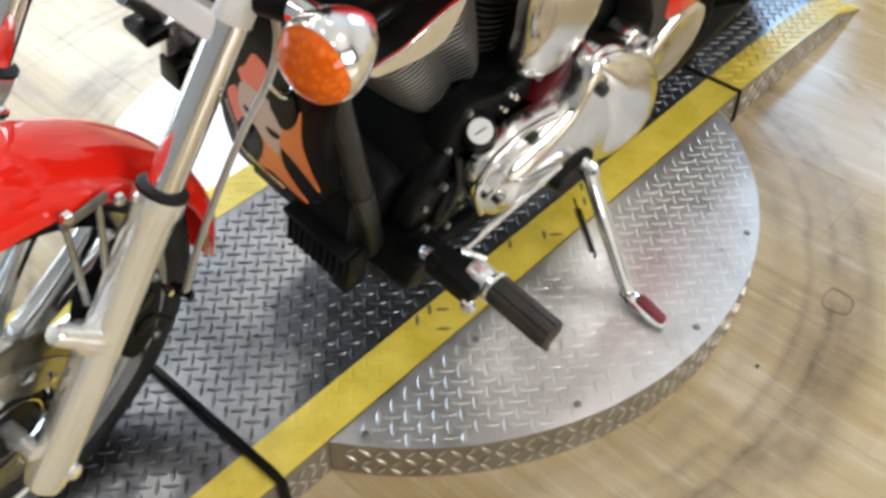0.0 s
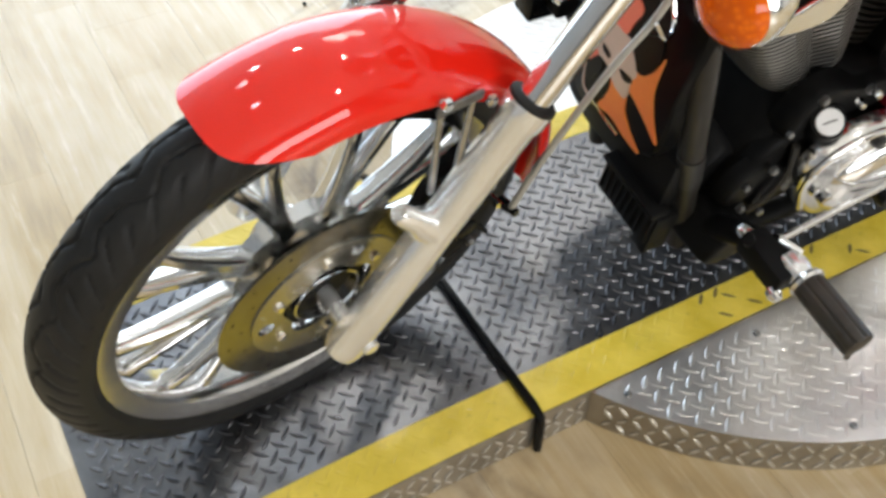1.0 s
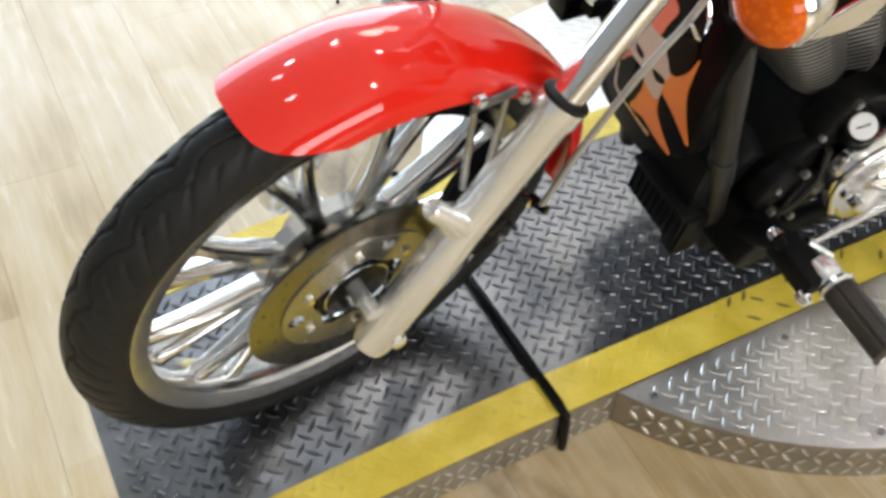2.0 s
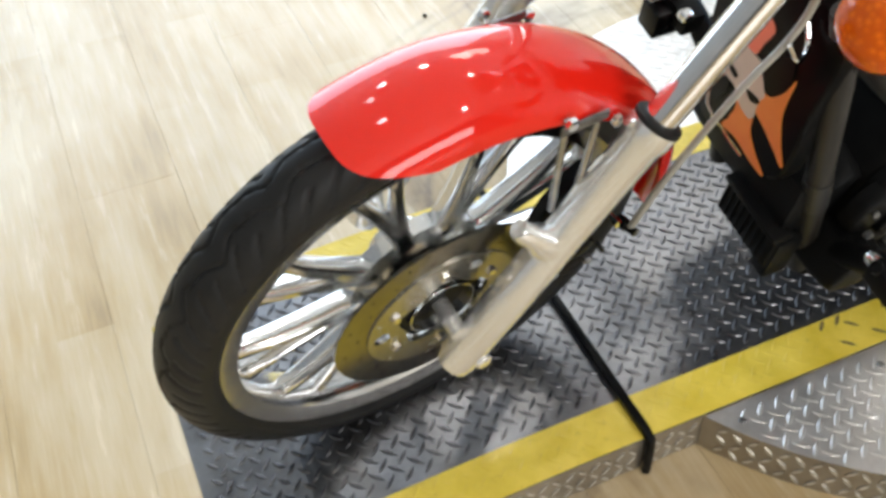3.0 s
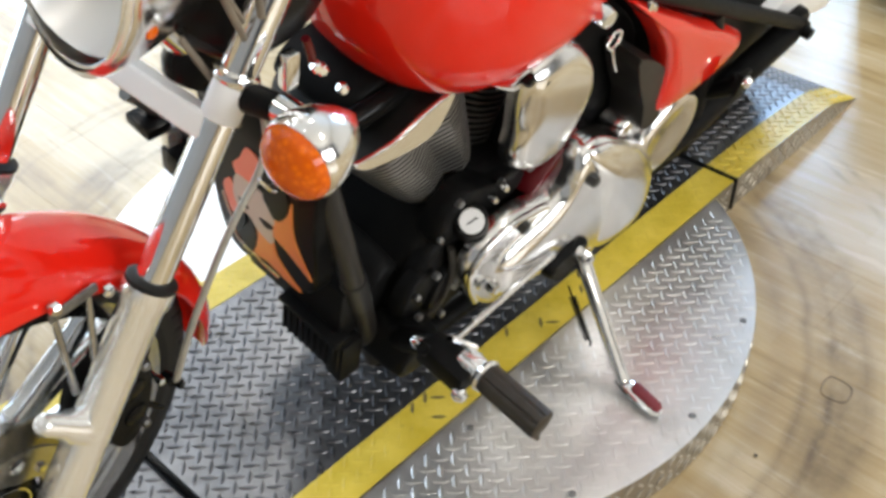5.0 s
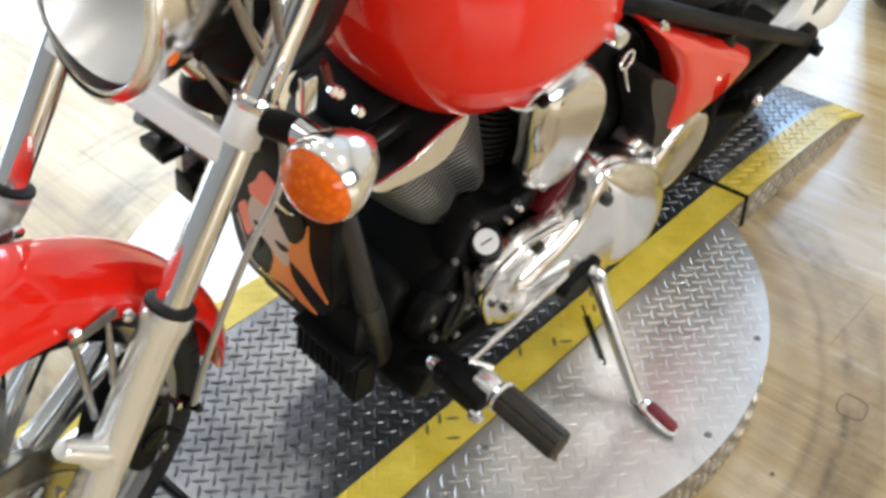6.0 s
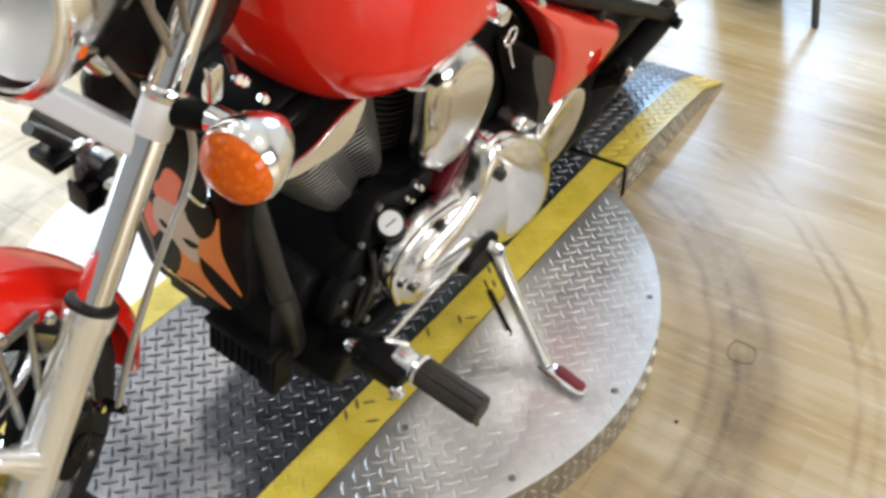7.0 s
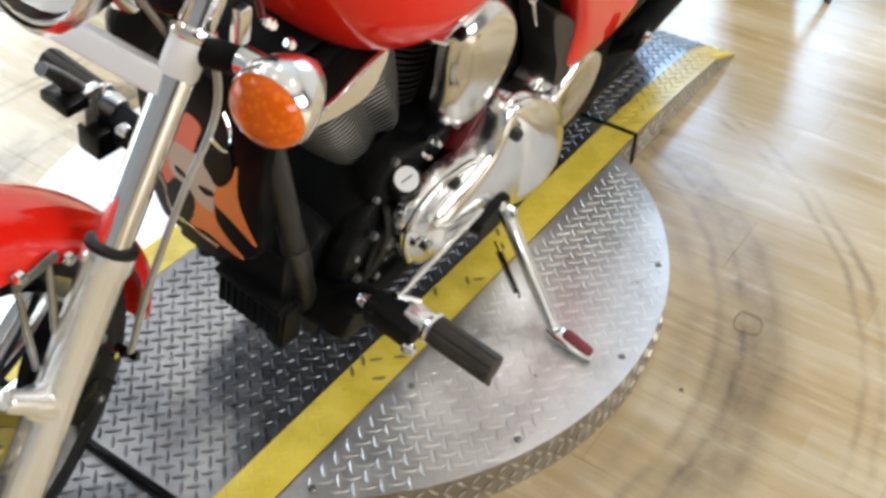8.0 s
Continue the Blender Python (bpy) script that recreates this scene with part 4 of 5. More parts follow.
loop = spline([(y, z, 0) for y, z in SHAPE], 4, True)
mid = sum(loop, Vector()) / len(loop)
out = []
for s, back in ((0.9, -0.035), (1.0, -0.03), (1.0, -0.004), (0.97, 0.0), (0.7, 0.0), (0.4, 0.0), (0.1, 0.0)):
    out.append([shield((mid + (p - mid) * s).x, (mid + (p - mid) * s).y) + Vector((-back if back < 0 else 0, 0, 0)) for p in loop])
radiator = bpart("radiator_cover", rings(out), SHIELDPAINT, label="black radiator cover painted with orange flames")
FLAMES = ((PINK, 0.0020, [(0.040, 0.534), (0.022, 0.560), (0.006, 0.590), (-0.010, 0.592), (-0.020, 0.580), (-0.009, 0.549), (-0.001, 0.523), (0.017, 0.515), (0.033, 0.512)]),
          (PINK, 0.0020, [(0.074, 0.466), (0.054, 0.492), (0.048, 0.468), (0.045, 0.437), (0.062, 0.412), (0.071, 0.436)]),
          (ORANGE, 0.0020, [(0.007, 0.432), (-0.010, 0.430), (-0.028, 0.428), (-0.032, 0.402), (-0.051, 0.378), (-0.078, 0.355), (-0.045, 0.355), (-0.012, 0.362), (0.022, 0.355), (0.010, 0.388)]),
          (ORANGE, 0.0020, [(-0.037, 0.486), (-0.052, 0.495), (-0.067, 0.520), (-0.077, 0.550), (-0.074, 0.486), (-0.086, 0.443), (-0.103, 0.405), (-0.080, 0.418), (-0.056, 0.432), (-0.030, 0.444), (-0.030, 0.465)]),
          (CREAM, 0.0024, [(0.036, 0.516), (0.000, 0.521), (-0.020, 0.520), (-0.030, 0.500), (-0.038, 0.480), (-0.032, 0.462), (-0.028, 0.423), (-0.010, 0.420), (0.006, 0.427), (0.019, 0.441), (0.043, 0.442), (0.050, 0.470)]))
for paint, lift, pts in FLAMES:
    bpart("flame", decal(pts, lift), paint, radiator)
GAPS = ([(0.037, 0.469), (0.019, 0.465), (0.021, 0.455), (0.036, 0.458)], [(-0.005, 0.461), (-0.029, 0.467), (-0.032, 0.459), (-0.017, 0.450)],
        [(0.060, 0.408), (0.045, 0.436), (0.030, 0.440), (0.032, 0.415), (0.053, 0.377), (0.063, 0.385)], [(0.026, 0.405), (0.010, 0.431), (0.007, 0.407), (0.014, 0.384), (0.032, 0.357), (0.044, 0.363)],
        [(-0.020, 0.518), (-0.032, 0.550), (-0.064, 0.576), (-0.071, 0.551), (-0.067, 0.523), (-0.052, 0.495), (-0.037, 0.488), (-0.029, 0.501)])
for pts in GAPS:
    bpart("flame_gap", decal(pts, 0.0030), SHIELDPAINT, radiator)
for pts, wide, paint in (([(0.081, 0.44), (0.075, 0.415), (0.067, 0.393), (0.064, 0.357), (0.047, 0.348)], 0.0022, CREAM), ([(0.047, 0.346), (0.021, 0.350), (-0.003, 0.346), (-0.032, 0.345)], 0.0032, BRASS)):
    bpart("trim_line", hose([shield(y, z) + Vector((-0.001, 0, 0)) for y, z in pts], wide, 8), paint, radiator)

# ribbed regulator under it
reg = bpart("regulator", cuboid(0.2425, 0.266, -0.13, -0.005, 0.178, 0.255, 0.004), MATTE, label="black ribbed regulator box")
for k in range(9):
    y = -0.122 + 0.0135 * k
    bpart("rib", cuboid(0.2395, 0.25, y, y + 0.0055, 0.182, 0.25, 0.0015), MATTE, reg)
bpart("regulator_top", cuboid(0.234, 0.268, -0.132, -0.003, 0.247, 0.258, 0.003), MATTE, reg)

bpart("regulator_bracket", cuboid(0.255, 0.305, -0.118, 0.09, 0.24, 0.345, 0.006), MATTE, reg)
bpart("end_block", cuboid(0.248, 0.292, -0.136, -0.10, 0.152, 0.240, 0.006), MATTE, reg)

# engine
engine = bpart("engine", pillow([(0.35, 0.17), (0.37, 0.32), (0.43, 0.42), (0.55, 0.45), (0.75, 0.43), (0.86, 0.34), (0.86, 0.20), (0.76, 0.14), (0.5, 0.13)], 0.13, -0.13, 0.03), MATTE, label="black V-twin engine with chrome covers")
bpart("sump_cover", pillow([(0.36, 0.20), (0.37, 0.30), (0.42, 0.365), (0.50, 0.36), (0.53, 0.28), (0.50, 0.19), (0.42, 0.155)], -0.12, -0.15, 0.015), MATTE, engine)
bpart("side_case", pillow([(0.415, 0.365), (0.42, 0.425), (0.465, 0.452), (0.53, 0.435), (0.60, 0.43), (0.60, 0.38), (0.50, 0.345)], -0.11, -0.152, 0.012), MATTE, engine)
bpart("front_case", pillow([(0.31, 0.22), (0.315, 0.30), (0.36, 0.34), (0.40, 0.30), (0.39, 0.20), (0.34, 0.18)], 0.10, -0.11, 0.02), MATTE, engine)
bpart("alloy_plug", pillow([(0.335, 0.155), (0.35, 0.19), (0.39, 0.20), (0.40, 0.165), (0.37, 0.145)], -0.12, -0.15, 0.006), SATIN, engine)
CAP, FACING = Vector((0.455, -0.173, 0.417)), Vector((-0.50, -0.48, 0.70)).normalized()
bpart("cap_boss", rod(CAP - FACING * 0.07, CAP - FACING * 0.006, [(0, 0.034), (0.6, 0.030), (1, 0.024)], 24), MATTE, engine)
cap = bpart("filler_cap", rod(CAP - FACING * 0.008, CAP, [(0, 0.0185), (0.8, 0.0195), (1, 0.0185)], 32), DIAL, engine, "white round slotted cap")
along = Vector((0.8, -0.25, 0.40))
along = (along - FACING * along.dot(FACING)).normalized()
bpart("slot", rod(CAP + FACING * 0.0002 - along * 0.010, CAP + FACING * 0.0002 + along * 0.010, [(0, 0.0012), (1, 0.0012)], 6), BLACK, cap, smooth=False)
for p in ((0.40, -0.165, 0.33), (0.375, -0.165, 0.25), (0.44, -0.16, 0.20), (0.505, -0.165, 0.30), (0.435, -0.155, 0.455), (0.53, -0.156, 0.44), (0.60, -0.156, 0.43)):
    bolt(p, (0, -1, 0), 0.0075, 0.01, SCREW, engine)


def cylinder_of(base, top, wide0, wide1, deep, nm, paints=(FINMAT, FINEDGE)):
    base, top = Vector((base[0], 0, base[1])), Vector((top[0], 0, top[1]))
    up = (top - base).normalized()
    side = Vector((up.z, 0, -up.x))
    cyl = bpart(nm, rod(base, top, [(0, wide0 * 0.9), (1, wide1 * 0.72)], 20), MATTE, engine, "grey finned engine cylinder")
    n = 19
    for k in range(n):
        f = k / (n - 1)
        c = base.lerp(top, f)
        w = wide0 + (wide1 - wide0) * (f ** 0.55)
        dp = deep * (0.86 + 0.14 * f)
        loop = []
        for g in range(40):
            a = 2 * math.pi * g / 40
            x = math.copysign(abs(math.cos(a)) ** 0.55, math.cos(a))
            y = math.copysign(abs(math.sin(a)) ** 0.55, math.sin(a))
            notch = 0.86 if (y < -0.9 and abs(x) < 0.16) else 1.0
            loop.append(c + side * (w * x) + Vector((0, dp * y * notch, 0)))
        th = 0.0027
        bm = rings([[p - up * th for p in loop], [p + up * th for p in loop]])
        for face in bm.faces:
            if abs(face.normal.dot(up)) < 0.5:
                face.material_index = 1
        bpart("fin", bm, paints, cyl, smooth=False)
    return cyl


cylinder_of((0.495, 0.408), (0.380, 0.600), 0.056, 0.108, 0.12, "front_cylinder")
cylinder_of((0.595, 0.40), (0.630, 0.60), 0.075, 0.105, 0.10, "rear_cylinder", (DARKFIN, DARKEDGE))
# chrome head cover on the front cylinder
bm = shell([(0.246, 0.618), (0.262, 0.605), (0.308, 0.598), (0.36, 0.596), (0.396, 0.605), (0.432, 0.634), (0.412, 0.637), (0.366, 0.630), (0.320, 0.620), (0.276, 0.618)], ((0.285, 0.611), (0.40, 0.620)), -0.123, -0.126, 0.003, 0.0)
for v in bm.verts:
    v.co.y = min(v.co.y, -0.121) + 0.42 * (v.co.z - 0.615)       # the cover's face leans back
bpart("head_cover", bm, COVER, engine, "chrome cylinder head cover")
bpart("inlet_case", pillow([(0.30, 0.60), (0.32, 0.64), (0.40, 0.66), (0.5, 0.66), (0.62, 0.64), (0.64, 0.56), (0.55, 0.48), (0.46, 0.52), (0.36, 0.56)], 0.09, -0.05, 0.02), MATTE, engine)
air = bpart("air_cover", shell([(0.508, 0.664), (0.548, 0.680), (0.600, 0.676), (0.640, 0.647), (0.666, 0.609), (0.673, 0.562), (0.664, 0.511), (0.640, 0.468), (0.610, 0.446), (0.567, 0.452), (0.528, 0.480), (0.512, 0.520), (0.512, 0.560), (0.503, 0.615)], ((0.55, 0.615), (0.64, 0.600)), -0.162, -0.186, 0.030, -0.010), COVER, engine, "chrome side cover over the rear cylinder")
bpart("cover_tail", shell([(0.430, 0.684), (0.475, 0.666), (0.515, 0.674), (0.540, 0.662), (0.520, 0.640), (0.478, 0.644)], ((0.47, 0.664), (0.515, 0.660)), -0.158, -0.172, 0.012, -0.004), COVER, air)
for p in ((0.50, -0.176, 0.665), (0.535, -0.18, 0.645)):
    bolt(p, (0, -1, 0), 0.010, 0.012, BLACK, engine)
# small fittings on the dark crankcase
bpart("engine_mount", pillow([(0.345, 0.255), (0.36, 0.315), (0.41, 0.325), (0.425, 0.275), (0.39, 0.245)], -0.13, -0.158, 0.006, smooth_steps=3), MATTE, engine)
bpart("case_web", pillow([(0.40, 0.235), (0.42, 0.30), (0.46, 0.305), (0.465, 0.245)], -0.14, -0.166, 0.006, smooth_steps=3), MATTE, engine)
bpart("oil_line", hose([(0.40, -0.155, 0.205), (0.425, -0.165, 0.24), (0.44, -0.168, 0.30), (0.435, -0.16, 0.36)], 0.006, 8), TUBE, engine)
bpart("vent_pipe", hose([(0.47, -0.165, 0.345), (0.458, -0.172, 0.315), (0.452, -0.17, 0.26)], 0.0045, 8), SCREW, engine)
for p in ((0.375, -0.158, 0.29), (0.445, -0.166, 0.272), (0.415, -0.15, 0.385), (0.482, -0.168, 0.372)):
    bolt(p, (-0.2, -1, 0.2), 0.006, 0.008, SCREW, engine)
# big chrome case on the left
case = bpart("primary_cover", shell([(0.470, 0.240), (0.446, 0.285), (0.440, 0.325), (0.452, 0.358), (0.480, 0.381), (0.519, 0.394), (0.569, 0.390), (0.618, 0.376), (0.650, 0.390), (0.668, 0.440), (0.692, 0.458), (0.739, 0.450), (0.806, 0.406), (0.880, 0.350), (0.941, 0.291), (0.990, 0.205), (0.992, 0.150), (0.975, 0.108), (0.930, 0.086), (0.880, 0.088), (0.820, 0.110), (0.745, 0.145), (0.640, 0.178), (0.560, 0.178), (0.512, 0.195)], ((0.53, 0.285), (0.82, 0.30)), -0.182, -0.204, 0.014, -0.003), COVER, engine, "polished chrome primary cover")
bpart("cover_body", shell([(0.534, 0.204), (0.500, 0.262), (0.503, 0.310), (0.538, 0.340), (0.595, 0.358), (0.641, 0.388), (0.660, 0.440), (0.682, 0.459), (0.722, 0.457), (0.786, 0.419), (0.859, 0.363), (0.909, 0.312), (0.957, 0.238), (0.964, 0.187), (0.952, 0.145), (0.915, 0.112), (0.85, 0.111), (0.793, 0.134), (0.714, 0.166), (0.612, 0.194)], ((0.57, 0.285), (0.84, 0.30)), -0.198, -0.220, 0.036, -0.009), COVER, case)
bpart("cover_dome", shell([(0.676, 0.452), (0.722, 0.450), (0.786, 0.412), (0.857, 0.357), (0.903, 0.307), (0.948, 0.238), (0.955, 0.187), (0.942, 0.152), (0.91, 0.122), (0.85, 0.122), (0.805, 0.142), (0.772, 0.205), (0.735, 0.300), (0.696, 0.390)], ((0.765, 0.36), (0.875, 0.20)), -0.213, -0.226, 0.070, -0.015), COVER, case)
for pts, wide in (([(0.480, -0.196, 0.232), (0.456, -0.197, 0.285), (0.450, -0.198, 0.325), (0.461, -0.198, 0.353), (0.486, -0.199, 0.373), (0.524, -0.200, 0.383), (0.570, -0.201, 0.379), (0.612, -0.201, 0.368)], 0.0075),):
    bpart("cover_lip", hose(pts, wide, 10), COVER, case)
for p in ((0.690, -0.222, 0.398), (0.546, -0.203, 0.372), (0.463, -0.200, 0.300), (0.500, -0.207, 0.262), (0.80, -0.205, 0.145), (0.93, -0.20, 0.20)):
    bolt(p, (0, -1, 0), 0.0115, 0.014, CHROME if p[2] < 0.35 else FINMAT, case)
bpart("red_panel", pillow([(0.600, 0.372), (0.645, 0.325), (0.705, 0.30), (0.735, 0.40), (0.70, 0.462), (0.655, 0.432)], -0.11, -0.174, 0.01, smooth_steps=3), DARKRED, engine, "dark red side panel")
bpart("black_panel", pillow([(0.58, 0.42), (0.62, 0.58), (0.70, 0.66), (0.88, 0.57), (0.95, 0.44), (0.90, 0.34), (0.72, 0.34)], 0.05, -0.11, 0.02), MATTE, engine)
for p in ((0.468, -0.178, 0.335), (0.452, -0.172, 0.355), (0.487, -0.175, 0.45), (0.50, -0.18, 0.47)):
    bolt(p, (-0.3, -1, 0.2), 0.006, 0.014, CHROME, engine)
bpart("drive_cover", pillow([(1.01 + 0.098 * math.cos(radians(a)), 0.285 + 0.098 * math.sin(radians(a))) for a in range(0, 360, 30)], -0.16, -0.195, 0.02, dish=0.012), COVER, engine, "round chrome drive cover")
bpart("cover_bridge", pillow([(0.86, 0.35), (0.90, 0.385), (0.98, 0.385), (1.02, 0.34), (0.93, 0.30)], -0.12, -0.168, 0.012), COVER, engine)
# added black filler, keeps the gap behind the covers dark
bpart("belt_guard", pillow([(0.84, 0.29), (0.86, 0.47), (1.0, 0.51), (1.12, 0.41), (1.1, 0.24)], 0.05, -0.10, 0.01), MATTE, frame_part)
bpart("rear_guard", pillow([(1.16, 0.43), (1.30, 0.40), (1.46, 0.36), (1.50, 0.30), (1.47, 0.24), (1.40, 0.19), (1.32, 0.15), (1.20, 0.13), (1.10, 0.16), (1.06, 0.26), (1.08, 0.38)], -0.06, -0.125, 0.02, smooth_steps=4), MATTE, frame_part, "black plastic guard under the seat rail")
bpart("swing_arm", hose([(0.93, -0.15, 0.21), (1.1, -0.165, 0.20), (1.3, -0.165, 0.25), (1.5, -0.165, 0.29)], 0.03, 14), MATTE, frame_part)
bpart("swing_arm", hose([(0.93, 0.15, 0.21), (1.1, 0.165, 0.20), (1.3, 0.165, 0.25), (1.5, 0.165, 0.29)], 0.03, 14), MATTE, frame_part)

# tank
out = []
for k in range(27):
    f = 0.5 - 0.5 * math.cos(math.pi * k / 26)
    x = 0.289 + 0.551 * f
    u = (f - 0.386) / (0.386 if f < 0.386 else 0.614)
    s = max(math.sqrt(max(0.0, 1 - abs(u) ** 2.3)), 0.05)
    zt, zb = 0.985 - 0.22 * max(0.0, f - 0.25) ** 1.3, 0.6035 + 0.0173 * (f - 0.5)
    m = (zt + zb) / 2 if f > 0.386 else 0.55 * zt + 0.45 * zb
    zt, zb, hw = (m + (zt - m) * (0.35 + 0.65 * s)) if s > 0.06 else m + 0.02, m - (m - zb) * s, 0.1856 * s
    zc = zb + (zt - zb) * 0.320
    ring = []
    for q in range(56):
        a = 2 * math.pi * q / 56
        sy, sz = math.sin(a), math.cos(a)
        ring.append(Vector((x, hw * math.copysign(abs(sy) ** 0.945, sy), zc + ((zt - zc) if sz > 0 else (zc - zb)) * sz)))
    out.append(ring)
tank = bpart("fuel_tank", rings(out), RED, label="glossy red teardrop fuel tank", angle=80)

# seat, side cover, rear end
out = []
for x, zt, zb, hw in ((0.755, 0.775, 0.72, 0.06), (0.80, 0.765, 0.665, 0.105), (0.90, 0.705, 0.605, 0.135), (1.02, 0.665, 0.545, 0.15), (1.14, 0.665, 0.52, 0.15), (1.24, 0.69, 0.515, 0.13), (1.32, 0.72, 0.53, 0.10), (1.37, 0.73, 0.58, 0.06)):
    out.append([Vector((x, hw * math.copysign(abs(math.sin(a)) ** 0.6, math.sin(a)), (zt + zb) / 2 + (zt - zb) / 2 * math.copysign(abs(math.cos(a)) ** 0.75, math.cos(a)))) for a in [2 * math.pi * k / 32 for k in range(32)]])
bpart("seat", rings(out), LEATHER, label="black vinyl seat")
side = bpart("side_cover", hipped([(0.692, 0.718), (0.796, 0.658), (0.989, 0.549), (1.185, 0.440), (1.195, 0.405), (1.12, 0.378), (0.998, 0.372), (0.911, 0.392), (0.894, 0.483), (0.853, 0.561), (0.764, 0.655)], ((0.86, 0.585), (0.96, 0.45)), -0.175, -0.204, smooth_steps=4, share=0.6), RED, label="red triangular side cover")
bolt((0.752, -0.182, 0.680), (0, -1, 0.2), 0.010, 0.014, CHROME, frame_part)
bolt((0.770, -0.182, 0.668), (0, -1, 0.2), 0.009, 0.012, CHROME, frame_part)
rear = bpart("rear_wheel", turned([(-0.085, 0.215), (-0.09, 0.232), (-0.08, 0.236), (-0.07, 0.228), (0.07, 0.228), (0.08, 0.236), (0.09, 0.232), (0.085, 0.215)], 64), POLISHED, label="rear wheel with a wide black tyre")
rear.matrix_basis = Matrix.Translation((1.52, 0, 0.30))
bm = turned([(-0.092, 0.230), (-0.10, 0.25), (-0.102, 0.275), (-0.094, 0.30), (-0.07, 0.32), (-0.035, 0.328), (0.035, 0.328), (0.07, 0.32), (0.094, 0.30), (0.102, 0.275), (0.10, 0.25), (0.092, 0.230)], 80)
part("tyre", bm, BLACK, rear)
part("hub", turned([(-0.10, 0.02), (-0.10, 0.06), (-0.03, 0.07), (0.03, 0.07), (0.10, 0.06), (0.10, 0.02)], 40), POLISHED, rear)
for k in range(5):
    part("spoke", rod((0.06 * math.sin(1.2566 * k), 0, 0.06 * math.cos(1.2566 * k)), (0.22 * math.sin(1.2566 * k), 0, 0.22 * math.cos(1.2566 * k)), [(0, 0.025), (1, 0.02)], 12), POLISHED, rear)
bm = bmesh.new()
out = []
for j in range(30):
    th = radians(-28 + 86 * j / 29)
    out.append([Vector((1.52 + (0.352 + 0.03 * math.cos(a)) * math.sin(th), 0.118 * math.sin(a), 0.30 + (0.352 + 0.03 * math.cos(a)) * math.cos(th))) for a in [radians(-90 + 10 * k) for k in range(19)]] +
               [Vector((1.52 + (0.349 + 0.03 * math.cos(a)) * math.sin(th), 0.115 * math.sin(a), 0.30 + (0.349 + 0.03 * math.cos(a)) * math.cos(th))) for a in [radians(90 - 10 * k) for k in range(19)]])
rear_fender = bpart("rear_fender", rings(out), RED, label="red rear fender with chrome struts")
for s in (-1, 1):
    bpart("strut", pillow([(1.40, 0.36), (1.46, 0.395), (1.478, 0.46), (1.485, 0.56), (1.545, 0.57), (1.61, 0.54), (1.67, 0.47), (1.73, 0.40), (1.785, 0.32), (1.74, 0.245), (1.62, 0.27), (1.50, 0.315)], s * 0.121, s * 0.150, 0.005, smooth_steps=3), CLAMP, rear_fender, "silver fender strut")
    bpart("strut_inlay", pillow([(1.555, 0.345), (1.548, 0.42), (1.54, 0.51), (1.60, 0.50), (1.66, 0.43), (1.69, 0.39), (1.62, 0.37)], s * 0.13, s * 0.1525, 0.002, smooth_steps=3), NAVY, rear_fender)
for p in ((1.50, -0.135, 0.385), (1.55, -0.135, 0.36)):
    bolt(p, (0, -1, 0), 0.009, 0.008, CHROME, rear_fender)

